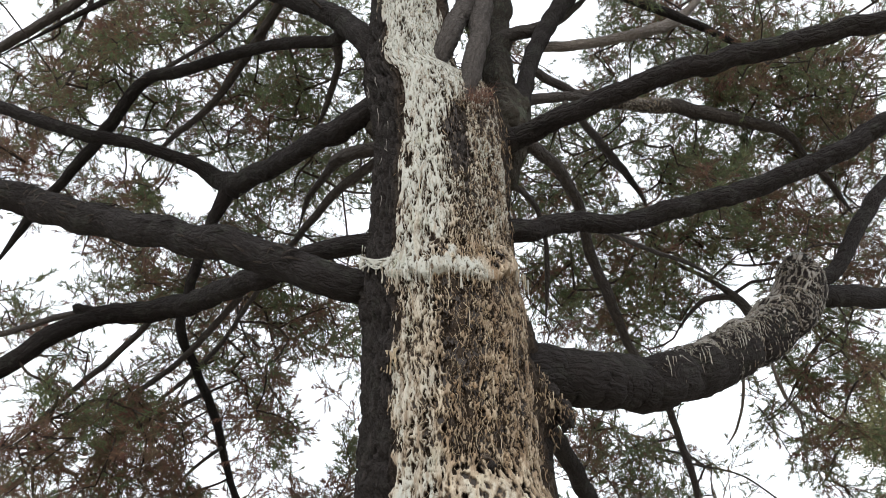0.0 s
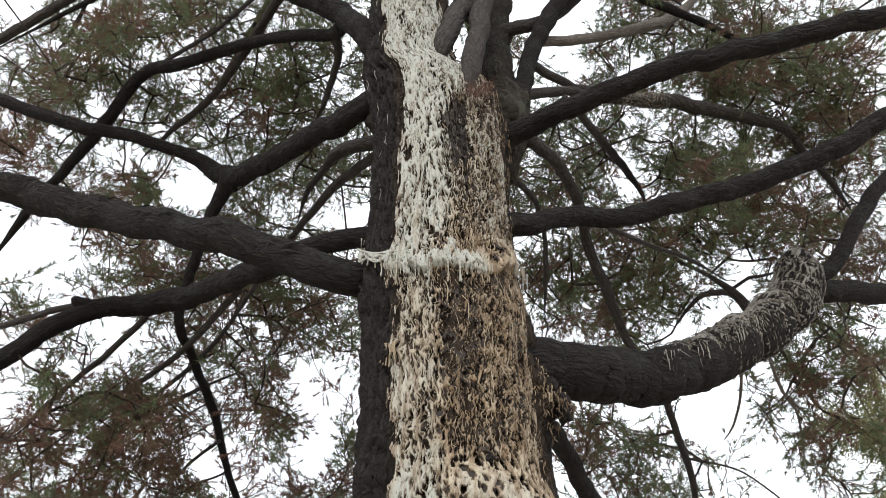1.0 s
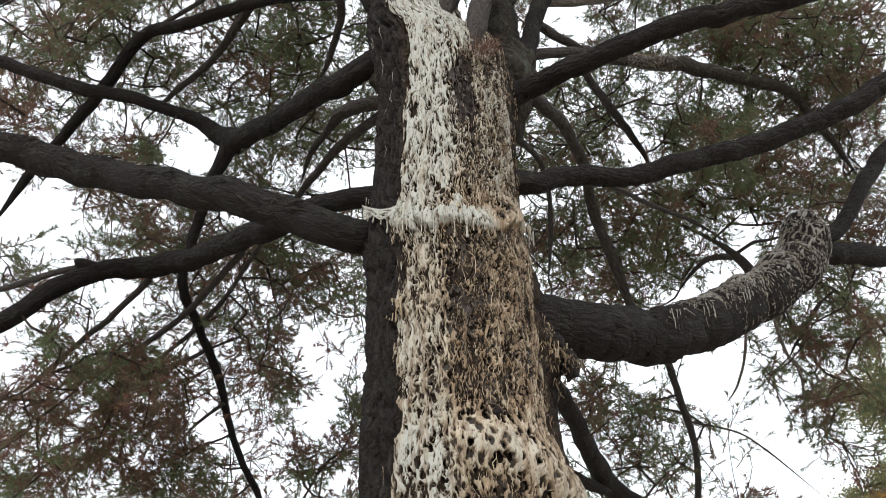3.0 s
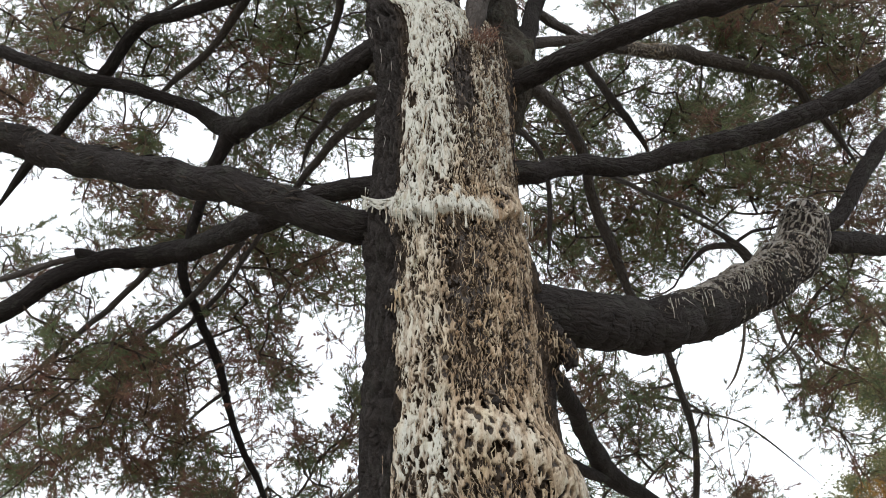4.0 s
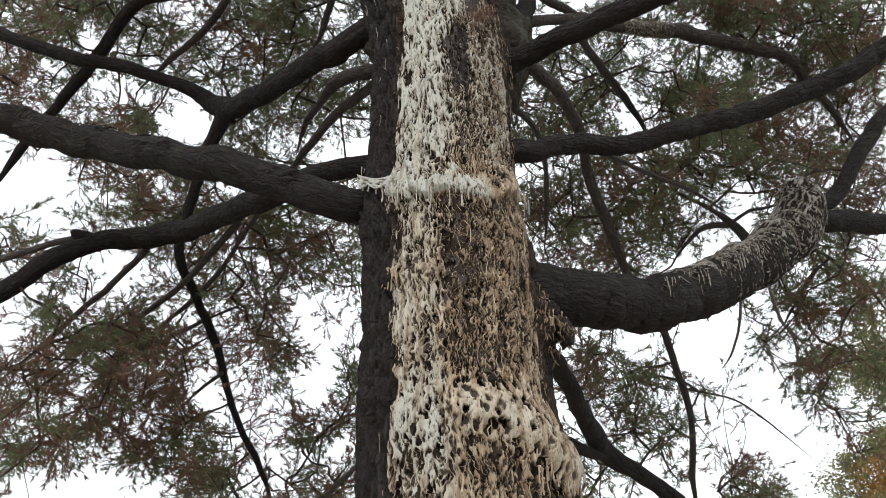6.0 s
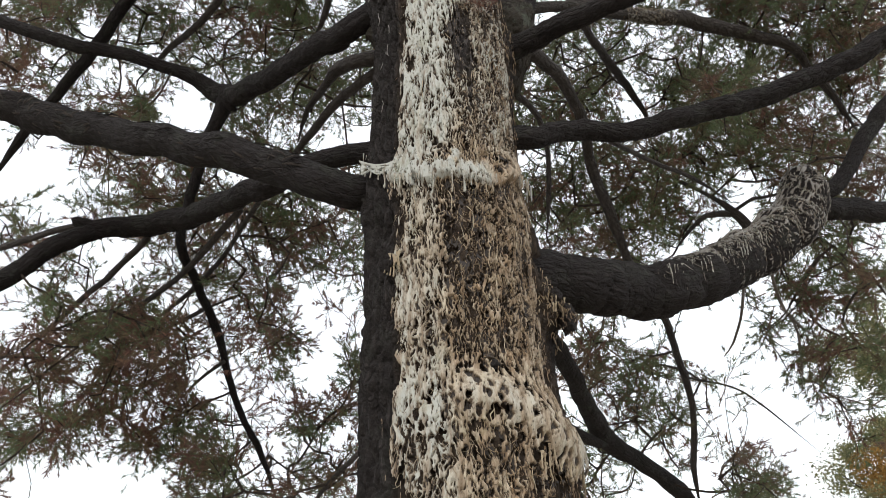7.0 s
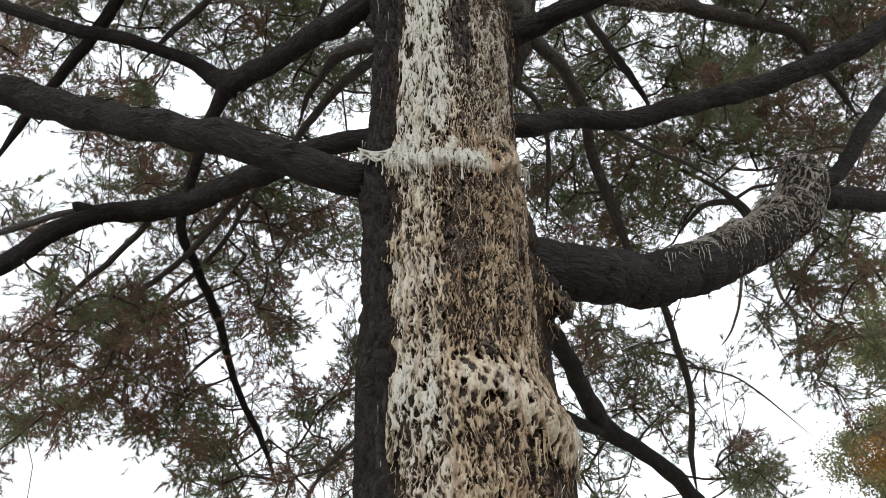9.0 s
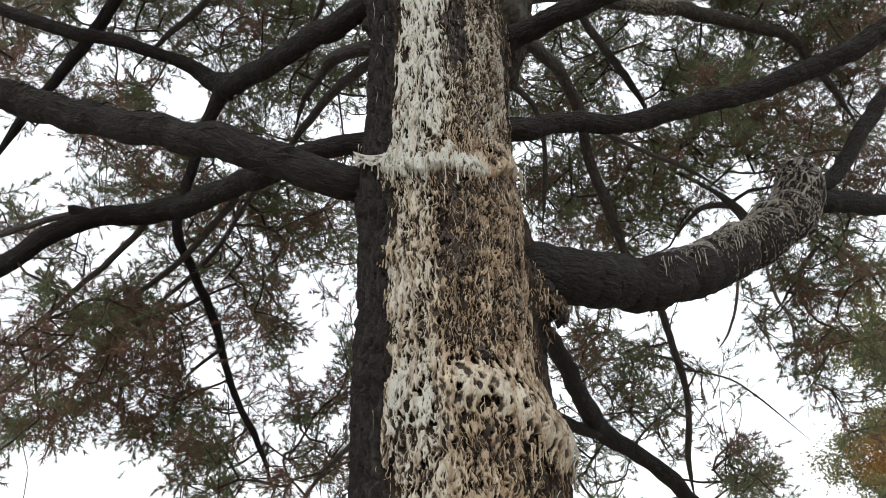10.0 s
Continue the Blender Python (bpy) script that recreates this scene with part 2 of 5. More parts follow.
def spline(points, step):
    """Points (x, y, z, radius) smoothed to even steps along a Catmull-Rom curve."""
    p = np.array(points, float)
    p = np.vstack([2 * p[0] - p[1], p, 2 * p[-1] - p[-2]])
    p[:, 3] = np.maximum(p[:, 3], 0.002)
    out = []
    for i in range(1, len(p) - 2):
        n = max(2, int(np.linalg.norm(p[i + 1, :3] - p[i, :3]) / step))
        t = np.linspace(0, 1, n, endpoint=False)[:, None]
        a, b, c, d = p[i - 1], p[i], p[i + 1], p[i + 2]
        out.append(0.5 * (2 * b + (c - a) * t + (2 * a - 5 * b + 4 * c - d) * t ** 2 + (3 * b - a - 3 * c + d) * t ** 3))
    out.append(p[-2][None])
    return np.vstack(out)


def frames_along(line):
    """Unit tangent and two normals at each point of a line, without twist; the first normal starts upwards."""
    t = np.gradient(line[:, :3], axis=0)
    t /= np.linalg.norm(t, axis=1)[:, None]
    u = np.empty_like(t)
    v0 = np.array([0, 0, 1.0]) if abs(t[0, 2]) < 0.9 else np.array([0, -1.0, 0])
    for i in range(len(t)):
        v0 = v0 - t[i] * (v0 @ t[i])
        v0 = v0 / np.linalg.norm(v0)
        u[i] = v0
    return t, u, np.cross(t, u)


def knobbly(A, S, rough, seed):
    """How far a limb's wall swells at an angle and a length along it."""
    wave = fbm(np.cos(A) * 1.6 + 7, S / 0.16 + np.sin(A) * 1.6, 3, seed) - 0.5
    ridge = vnoise(np.cos(A) * 2.6 + 20, np.sin(A) * 2.6 + S / 0.13, seed + 5) - 0.5
    return 1 + rough * (1.3 * wave + 0.55 * ridge)


def tube(line, sides, rough=0.0, seed=0, cap=True, plates=False):
    """Vertices, quads and uv of a tube with knobbly walls along (x, y, z, r) points."""
    t, u, v = frames_along(line)
    n = len(line)
    along = np.concatenate([[0], np.cumsum(np.linalg.norm(np.diff(line[:, :3], axis=0), axis=1))])
    ang = np.linspace(0, 2 * np.pi, sides + 1)
    A, S = np.meshgrid(ang, along)
    r = line[:, 3][:, None] * np.ones_like(A)
    if rough:
        r = r * knobbly(A, S, rough, seed)
    if plates:
        turn = np.round(2 * np.pi * line[:, 3].mean() / 0.03)
        x = A / (2 * np.pi) * turn
        near_seam = soft(np.minimum(A, 2 * np.pi - A), 0.0, 0.25)
        crackle = 1 - soft(cell_edges(x + 0.8 * fbm(x / 2, S / 0.1, 2, seed + 3), S / 0.085, seed + 4), 0.0, 0.3)
        r = r - near_seam * (0.006 * crackle - 0.006 * (vnoise(x * 2.5, S / 0.02, seed + 6) - 0.5))
    V = line[:, None, :3] + r[..., None] * (np.cos(A)[..., None] * u[:, None] + np.sin(A)[..., None] * v[:, None])
    uv = np.stack([A / (2 * np.pi) * np.round(2 * np.pi * line[:, 3].mean() / 0.04 + 1) * 0.04, S], -1)
    i, j = np.meshgrid(np.arange(n - 1), np.arange(sides), indexing="ij")
    a = i * (sides + 1) + j
    F = np.stack([a, a + 1, a + sides + 2, a + sides + 1], -1).reshape(-1, 4)
    V, uv = V.reshape(-1, 3), uv.reshape(-1, 2)
    if cap:
        m = sides + 1
        tip = np.full((m, 3), line[-1, :3] + t[-1] * line[-1, 3] * 0.4)
        b = (n - 1) * m + np.arange(sides)
        c = n * m + np.arange(sides)
        F = np.vstack([F, np.stack([b, b + 1, c + 1, c], -1)])
        root = np.full((m, 3), line[0, :3] - t[0] * line[0, 3] * 0.3)
        e = (n + 1) * m + np.arange(sides)
        F = np.vstack([F, np.stack([e, e + 1, np.arange(sides) + 1, np.arange(sides)], -1)])
        V, uv = np.vstack([V, tip, root]), np.vstack([uv, uv[-m:] + [0, 0.05], uv[:m] - [0, 0.05]])
    return V, F, uv


rng = np.random.default_rng(11)

# ---------------------------------------------------------------- ground
side = 600.0
gx = np.concatenate([-np.geomspace(side, 12, 14), np.linspace(-10, 10, 41), np.geomspace(12, side, 14)])
GX, GY = np.meshgrid(gx, gx + 3.4)
GZ = (fbm(GX / 3 + 50, GY / 3 + 50, 4, 3) - 0.5) * 0.12
GZ -= 0.02
m_ = len(gx)
gi, gj = np.meshgrid(np.arange(m_ - 1), np.arange(m_ - 1), indexing="ij")
ga = gi * m_ + gj
ground = new("ground", mesh_of("ground", np.stack([GX, GY, GZ], -1).reshape(-1, 3),
                               np.stack([ga, ga + 1, ga + m_ + 1, ga + m_], -1).reshape(-1, 4), ground_material()))
tagged(ground, "pale bare sandy soil with worn grass patches, unseen, made to bounce light up", "ground", kind="structure")

# ---------------------------------------------------------------- the tree: trunk
tree = new("conifer_tree")
tree.matrix_basis = pose(0.1, 3.45, 0)
tagged(tree, "old conifer with white dried resin running down its trunk", "tree")

# height, axis x, axis y, radius
TRUNK = np.array([
    (-0.1, 0.12, 3.45, 0.66), (0.25, 0.12, 3.45, 0.57), (0.7, 0.11, 3.45, 0.51), (1.4, 0.10, 3.45, 0.475),
    (2.1, 0.086, 3.45, 0.455), (2.54, 0.050, 3.45, 0.430), (2.8, 0.043, 3.45, 0.424), (3.07, 0.034, 3.45, 0.415),
    (3.31, 0.018, 3.45, 0.405), (3.6, -0.008, 3.45, 0.378), (3.96, -0.012, 3.45, 0.366), (4.34, -0.028, 3.45, 0.352),
    (4.75, -0.060, 3.46, 0.330), (4.86, -0.088, 3.46, 0.310), (4.98, -0.160, 3.47, 0.274), (5.10, -0.180, 3.47, 0.265), (5.3, -0.20, 3.48, 0.262), (5.72, -0.213, 3.50, 0.250),
    (6.5, -0.22, 3.53, 0.230), (9.0, -0.2, 3.6, 0.16), (12.0, -0.15, 3.7, 0.08), (14.0, -0.12, 3.7, 0.02)])


def axis(z):
    return (np.interp(z, TRUNK[:, 0], TRUNK[:, 1]), np.interp(z, TRUNK[:, 0], TRUNK[:, 2]),
            np.interp(z, TRUNK[:, 0], TRUNK[:, 3]))


def lump(th, z, at, height, wide, tall, out):
    """A swelling of the trunk at an angle (radians, 0 to the south, growing eastwards) and height."""
    return out * np.exp(-((th - at) / wide) ** 2 - ((z - height) / tall) ** 2)


def swell(th, z):
    """Burls, limb collars and roots that bend the trunk's outline."""
    s = 0.018 * (fbm(th * 1.6 + 9, z * 1.5, 3, 21) - 0.5) * 2
    s = s + lump(th, z, 0.95, 2.30, 0.6, 0.20, 0.05)
    s = s + lump(th, z, 0.3, 2.42, 0.5, 0.10, 0.02)
    s = s + lump(th, z, -0.62, 3.07, 0.16, 0.06, 0.03)
    s = s + lump(th, z, 1.42, 2.93, 0.22, 0.10, 0.075)
    s = s + lump(th, z, 1.45, 3.18, 0.5, 0.22, 0.03)
    s = s + lump(th, z, -1.3, 3.52, 0.5, 0.14, 0.035)
    s = s + lump(th, z, -1.25, 4.9, 0.45, 0.25, 0.06)
    s = s + lump(th, z, 0.95, 4.78, 0.22, 0.10, 0.04)
    s = s - lump(th, z, 0.33, 4.32, 0.16, 0.14, 0.030)
    s = s + lump(th, z, 1.3, 4.55, 0.5, 0.35, 0.06)
    root = np.clip(0.5 - z, 0, 1) * 0.35 * np.maximum(0, np.cos(th * 5 + 0.6)) ** 2
    return s + root


def on_trunk(th, z, out=0.0):
    cx, cy, r = axis(z)
    r = r + swell(th, z) + out
    return np.stack([cx + r * np.sin(th), cy - r * np.cos(th), z + 0 * th], -1)


def sheet(V):
    """Quads of a grid of vertices."""
    n, m = V.shape[:2]
    i, j = np.meshgrid(np.arange(n - 1), np.arange(m - 1), indexing="ij")
    a = i * m + j
    return np.stack([a, a + 1, a + m + 1, a + m], -1)


zs = np.concatenate([np.arange(-0.1, 1.6, 0.05), np.arange(1.6, 6.3, 0.0155), np.arange(6.3, 14.01, 0.08)])
ths = np.concatenate([np.linspace(-np.pi, -1.8, 20, endpoint=False), np.linspace(-1.8, -0.4, 120, endpoint=False),
                      np.linspace(-0.4, 1.8, 80, endpoint=False), np.linspace(1.8, np.pi, 24)])
TH, Z = np.meshgrid(ths, zs)
bend = 0.05 * (fbm(TH * 0.38 / 0.06, Z / 0.13, 4, 30) - 0.5)
gap = cell_edges((TH * 0.38 + bend) / 0.030, Z / 0.17 + 0.5 * vnoise(TH * 5, Z * 4, 32), 31)
scale_ = fbm(TH * 0.38 / 0.016, Z / 0.03, 3, 33)
ridge = 1 - np.abs(2 * fbm((TH * 0.38 + bend) / 0.045, Z / 0.34, 3, 35) - 1)
furrow = -0.026 * (1 - soft(gap, 0.0, 0.34)) + 0.022 * (scale_ - 0.5) - 0.028 * soft(ridge, 0.72, 1.0)
edge = soft(np.abs(TH), 2.9, np.pi)
V = on_trunk(TH, Z, furrow * (1 - edge) * np.clip(axis(Z)[2] / 0.3, 0.2, 1))
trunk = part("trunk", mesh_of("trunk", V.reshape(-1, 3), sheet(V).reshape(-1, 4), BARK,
                              np.stack([TH * 0.4, Z], -1).reshape(-1, 2),
                              {"stain": (soft(TH, -0.75, -0.5) * (1 - soft(TH, 1.15, 1.45)) * (1 - soft(Z, 5.9, 6.3)) * (1 - np.exp(-((TH - 0.33) / 0.24) ** 2 - ((Z - 4.30) / 0.24) ** 2))).ravel()}), tree, "rough dark grey-brown bark")

# ---------------------------------------------------------------- resin crust on the trunk's south side
def even(u):
    """Values spread evenly from 0 to 1 in their own order."""
    q = np.linspace(0, 1, 400)
    return np.interp(u, np.quantile(u[::3, ::3], q), q)


def band(x, a, b, blur):
    return soft(x, a - blur, a + blur) * (1 - soft(x, b - blur, b + blur))


ths = np.linspace(-1.25, 1.55, 480)
zs = np.arange(1.9, 5.75, 0.0044)
TH, Z = np.meshgrid(ths, zs)
S = TH * 0.39
warp = 0.035 * (fbm(S / 0.06, Z / 0.10, 3, 41) - 0.5)
warp2 = 0.020 * (fbm(S / 0.022 + 9, Z / 0.03, 3, 42) - 0.5)
# three webs of resin: a sheet with oval holes, a net of upright strings, and a fine tangle
_, own1 = cells((S + 1.2 * warp + 1.2 * warp2) / 0.0130, Z / 0.050, 43)
sheet_web = even((cell_edges((S + 1.2 * warp + 1.2 * warp2) / 0.0130, Z / 0.050, 43) - 0.03) * (0.05 + 1.6 * own1 ** 3) + 0.10 * fbm(S / 0.009, Z / 0.03, 3, 45))
string_web = even(cell_edges((S + 1.4 * warp + warp2) / 0.012, Z / 0.085, 53) + 0.25 * fbm(S / 0.012, Z / 0.03, 3, 54))
tangle_web = even(cell_edges((S + 1.3 * warp2) / 0.0085, (Z + warp2) / 0.018, 57) + 0.3 * fbm(S / 0.03, Z / 0.03, 3, 58))
crumb = fbm((S + warp2) / 0.0095, Z / 0.022, 4, 63)
clot = fbm((S - warp) / 0.05, Z / 0.15, 4, 65)
streak = fbm((S + 0.6 * warp) / 0.020, Z / 0.38, 4, 67)
# the ledge on which resin has piled up
lip_at = 3.452 + 0.115 * soft(TH, 0.25, 1.15) + 0.05 * soft(-TH, 0.3, 0.8) + 0.11 * (fbm(TH * 4.5, Z * 0, 4, 91) - 0.5)
heap = np.maximum(0.75 * np.exp(-((TH + 0.08) / 0.36) ** 2) + 0.75 * np.exp(-((TH - 0.85) / 0.32) ** 2), 0.32) * band(TH, -0.72, 1.32, 0.1)
lip = soft(Z, lip_at - 0.025, lip_at + 0.012) * (1 - soft(Z, lip_at + 0.045, lip_at + 0.12 + 0.12 * heap)) * heap
rise = 0.005 + 0.30 * np.clip(clot - 0.38, 0, 0.4) * (0.4 + heap)
on_lip = soft(Z, lip_at - 0.025, lip_at - 0.008) * (1 - soft(Z, lip_at + rise, lip_at + rise + 0.07))
# a second, lower ledge that slopes down eastwards
low_at = 2.45 - 0.20 * soft(TH, 0.1, 1.3) + 0.05 * (fbm(TH * 5, Z * 0, 3, 92) - 0.5)
low = soft(Z, low_at - 0.09, low_at) * (1 - soft(Z, low_at, low_at + 0.24)) * soft(TH, -0.25, 0.35) * (1 - soft(TH, 1.4, 1.7))
d3, own3 = cells((S + warp + warp2) / 0.025, (Z + warp2) / 0.046 + 0.5 * vnoise(S / 0.06, Z / 0.1, 47), 49)
oval_web = even(np.clip(0.50 - d3, -0.1, 1) * (0.1 + 1.6 * own3 ** 3) + 0.22 * (crumb - 0.5) + 0.20 * (clot - 0.5))
flow = np.maximum(np.exp(-((Z - low_at - 0.01) / 0.13) ** 4) * soft(TH, -0.25, 0.1), 0.8 * np.exp(-((TH + 0.30) / 0.28) ** 2 - ((Z - 2.36) / 0.16) ** 2))
# how much of the bark the resin hides, place by place
white = band(TH, -0.70, np.interp(Z, [3.5, 3.7, 4.4, 4.6, 4.9], [-0.10, 0.10, 0.12, 0.30, 0.75]), 0.14)
stringy = np.clip(1 - white, 0, 1) * soft(Z, 2.45, 2.75)
fill = 0.42 - 0.05 * stringy * soft(Z, 3.5, 3.8) + 0.26 * white + 0.10 * white * soft(Z, 3.6, 3.9) + 0.07 * white * soft(Z, 4.3, 4.8)
# Resin thinned under the ledge: the dark band stands in for its shadow.
fill = fill - 0.18 * band(lip_at - Z, 0.03, 0.11, 0.02) * soft(TH, -0.5, -0.1)
fill = fill - 0.25 * band(TH, -0.06, 0.30, 0.10) * band(Z, 2.92, 3.42, 0.12)
fill = fill - 0.04 * soft(TH, 0.25, 0.5) * band(Z, 2.9, 3.45, 0.08)
fill = fill + 0.22 * (1 - soft(Z, 2.45, 2.75)) * (1 - soft(TH, 0.7, 1.1)) * (1 - white)
fill = fill - 0.30 * soft(TH, 0.45, 0.85) * (1 - soft(Z, 2.16, 2.28)) - 0.22 * band(low_at - Z, 0.09, 0.30, 0.04) * soft(TH, -0.1, 0.25)
fill = fill + 0.7 * (clot - 0.5) + 0.9 * (streak - 0.5) * (1 - 0.4 * flow)
fill = fill - 0.9 * np.exp(-((TH - 0.33 + 1.1 * (clot - 0.5)) / 0.20) ** 4 - ((Z - 4.30 + 0.9 * (streak - 0.5)) / 0.22) ** 4)
fill = np.maximum(fill, 0.92 * on_lip * soft(TH, -0.85, -0.6) * (0.6 + 0.6 * heap))
fill = np.maximum(fill, 0.87 * flow + 0.25 * (clot - 0.5))
left = np.interp(Z, [1.9, 2.5, 3.0, 3.3, 3.55, 3.7, 4.0, 4.4, 4.8, 5.2, 5.7],
                 [-0.74, -0.72, -0.72, -0.66, -0.90, -0.70, -0.62, -0.58, -0.64, -0.72, -0.95])
right = np.interp(Z, [1.9, 2.1, 2.35, 2.5, 2.75, 3.0, 3.2, 3.5, 3.9, 4.3, 4.75, 5.2, 5.7],
                  [1.1, 1.15, 1.40, 1.08, 0.92, 1.00, 1.02, 1.4, 1.25, 1.2, 1.1, 1.0, 0.7])
ragged = 0.60 * (fbm(S / 0.035 + 3, Z / 0.16, 4, 81) - 0.5)
inside = np.minimum(TH - left, right - TH) + ragged
web = (0.55 * sheet_web + 0.45 * string_web) * (1 - stringy) + (0.62 * string_web + 0.38 * tangle_web) * stringy
web = web * (1 - flow) + (0.92 * oval_web + 0.08 * string_web) * flow
h = fill - even(web + (0.5 - 0.44 * flow) * (crumb - 0.5) + 0.45 * (1 - 0.7 * flow) * (streak - 0.5))
pitted = soft(0.27 - d3, 0.0, 0.10) * soft(own3, 0.45, 0.6)
h = np.maximum(h, np.minimum(1, 1.3 * on_lip * (0.35 + heap) * soft(TH, -0.8, -0.6)) * (0.55 - 0.3 * np.abs(clot - 0.5)) - 0.7 * pitted - 0.45 * soft(sheet_web, 0.55, 0.9) - 0.2)
h = np.where(h < 0, h * (1 + 0.8 * flow), h)
h = np.minimum(h, inside * 1.5 - 0.12)
proud = soft(h, -0.28, 0.35)
thick = -0.006 + 0.015 * proud + 0.003 * (crumb - 0.5) + 0.010 * (clot - 0.5) * proud
thick = thick + 0.028 * low * (0.4 + 0.9 * fbm(TH * 6, Z * 0, 3, 98)) + 0.060 * lip * (0.25 + 1.2 * fbm(TH * 9, Z * 6, 3, 97))
V = on_trunk(TH, Z, thick)
keep = (h > -0.24 + 0.4 * (fbm(S / 0.025, Z / 0.07, 3, 68) - 0.5)) & (inside > 0.10)
Q = sheet(V)
kq = (keep[:-1, :-1].astype(int) + keep[1:, :-1] + keep[:-1, 1:] + keep[1:, 1:]) >= 3
Q = Q[kq]
used = np.unique(Q)
index = np.zeros(V.shape[0] * V.shape[1], np.int64)
index[used] = np.arange(len(used))
aged = 0.55 * (1 - white) - 0.5 * (1 - white) * soft(Z, 3.5, 3.8) + 0.42 * (1 - soft(Z, 3.3, 4.2)) + 0.3 * stringy - 1.1 * on_lip * (1 - soft(TH, 0.35, 0.7)) - 0.35 * flow + 0.7 * (streak - 0.5)
part("resin_crust", mesh_of(
    "resin_crust", V.reshape(-1, 3)[used], index[Q], RESIN, np.stack([S, Z], -1).reshape(-1, 2)[used],
    {"thin": (1 - soft(h, -0.20, 0.22)).ravel()[used],
     "aged": np.clip(aged, 0, 1).ravel()[used]}), trunk, "white and cream crust of dried resin full of holes")


# ---------------------------------------------------------------- limbs
LINES = []
LIMB_SEED = {}


def limb(points, sides=18, rough=0.16, material=None, label="", step=0.0, slim=0.88):
    points = [(x, y, z, r * slim) for x, y, z, r in points]
    if points[-1][3] < 0.042:
        points[-1] = (*points[-1][:3], points[-1][3] * 0.3)
    line = spline(points, step or (0.035 if points[0][3] > 0.03 else 0.06))
    k = len(LINES)
    # a slight wander, so that no limb is a perfect curve
    t = np.linspace(0, 1, len(line))
    for a in range(3):
        line[:, a] += (fbm(t * (len(points) * 2.2) + 3 * k, t * 0 + a, 2, 100 + k) - 0.5) * line[:, 3] * 0.5
    V, F, uv = tube(line, sides, rough, 200 + k, plates=step > 0)
    # Thin limbs take the lightened bark that has glare in its colour.
    material = material or (LIMB_BARK if points[0][3] > 0.056 else GLARE_BARK)
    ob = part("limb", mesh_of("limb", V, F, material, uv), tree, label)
    LINES.append(line)
    return ob, line


big_left, _ = limb([(-0.27, 3.48, 3.59, 0.099), (-0.62, 3.39, 3.64, 0.100), (-1.08, 3.52, 3.89, 0.104), (-1.73, 3.80, 4.20, 0.104), (-2.45, 4.06, 4.53, 0.116), (-2.82, 4.09, 4.67, 0.112), (-3.61, 4.16, 4.93, 0.105)], 54, step=0.016, label="thick limb with flaking bark reaching out level")
low_left, _ = limb([(-0.29, 3.67, 4.03, 0.068), (-0.68, 3.78, 4.04, 0.067), (-0.98, 4.01, 4.05, 0.076), (-1.28, 4.32, 4.13, 0.081), (-1.91, 4.92, 4.31, 0.091), (-2.31, 4.86, 4.22, 0.078), (-2.52, 4.74, 4.03, 0.071), (-2.82, 4.69, 3.74, 0.072), (-3.13, 4.63, 3.46, 0.066)], 40, step=0.018)
limb([(-2.33, 4.86, 4.21, 0.031), (-2.52, 4.81, 4.20, 0.027), (-2.81, 4.89, 4.16, 0.025), (-3.10, 5.02, 4.15, 0.024), (-3.52, 5.15, 4.14, 0.018)], 12)
limb([(-0.31, 3.46, 4.90, 0.090), (-0.71, 3.73, 4.85, 0.080), (-1.06, 4.13, 4.98, 0.078), (-1.57, 4.68, 5.22, 0.088), (-1.92, 4.67, 5.42, 0.055), (-2.28, 4.65, 5.55, 0.055), (-2.73, 4.64, 5.66, 0.058), (-3.17, 4.65, 5.83, 0.057), (-3.53, 4.67, 5.97, 0.053), (-4.08, 4.69, 6.13, 0.045)], 36, step=0.02, label="forked limb rising from the trunk")
limb([(-1.55, 4.68, 5.23, 0.092), (-1.70, 4.84, 4.97, 0.058), (-1.85, 5.08, 4.61, 0.050), (-1.92, 5.22, 4.31, 0.047), (-1.84, 5.54, 4.09, 0.044), (-1.75, 5.94, 3.84, 0.044), (-1.69, 6.18, 3.57, 0.037), (-1.60, 6.39, 3.32, 0.036), (-1.48, 6.59, 3.11, 0.034), (-1.35, 6.89, 2.74, 0.027)], 18, slim=0.75)
limb([(-0.33, 3.52, 5.17, 0.090), (-0.46, 3.50, 5.39, 0.088), (-0.65, 3.63, 5.74, 0.090), (-0.92, 3.77, 6.07, 0.083), (-1.33, 3.97, 6.51, 0.076), (-1.82, 4.13, 6.98, 0.068)], 34, step=0.02)
limb([(-0.65, 3.68, 5.76, 0.064), (-0.75, 3.83, 5.80, 0.050), (-1.06, 3.98, 5.94, 0.048), (-1.46, 4.22, 6.12, 0.051), (-1.97, 4.51, 6.23, 0.053), (-2.46, 4.78, 6.35, 0.056), (-2.74, 4.97, 6.06, 0.056), (-3.00, 5.15, 5.79, 0.051), (-3.23, 5.28, 5.58, 0.047), (-3.47, 5.44, 5.34, 0.042), (-3.70, 5.61, 5.08, 0.037)], 16)
limb([(-0.74, 3.83, 5.80, 0.043), (-0.73, 3.99, 5.74, 0.032), (-0.84, 4.29, 5.64, 0.025), (-0.97, 4.56, 5.60, 0.019)], 10)
limb([(-1.18, 3.95, 6.35, 0.042), (-1.57, 4.48, 6.27, 0.038), (-1.93, 4.90, 6.18, 0.033), (-2.31, 5.25, 6.18, 0.027), (-2.71, 5.63, 6.14, 0.020)], 12)
limb([(-1.35, 4.00, 6.45, 0.021), (-1.77, 4.37, 6.43, 0.020), (-2.34, 4.80, 6.50, 0.019), (-2.88, 5.18, 6.47, 0.015)], 10)
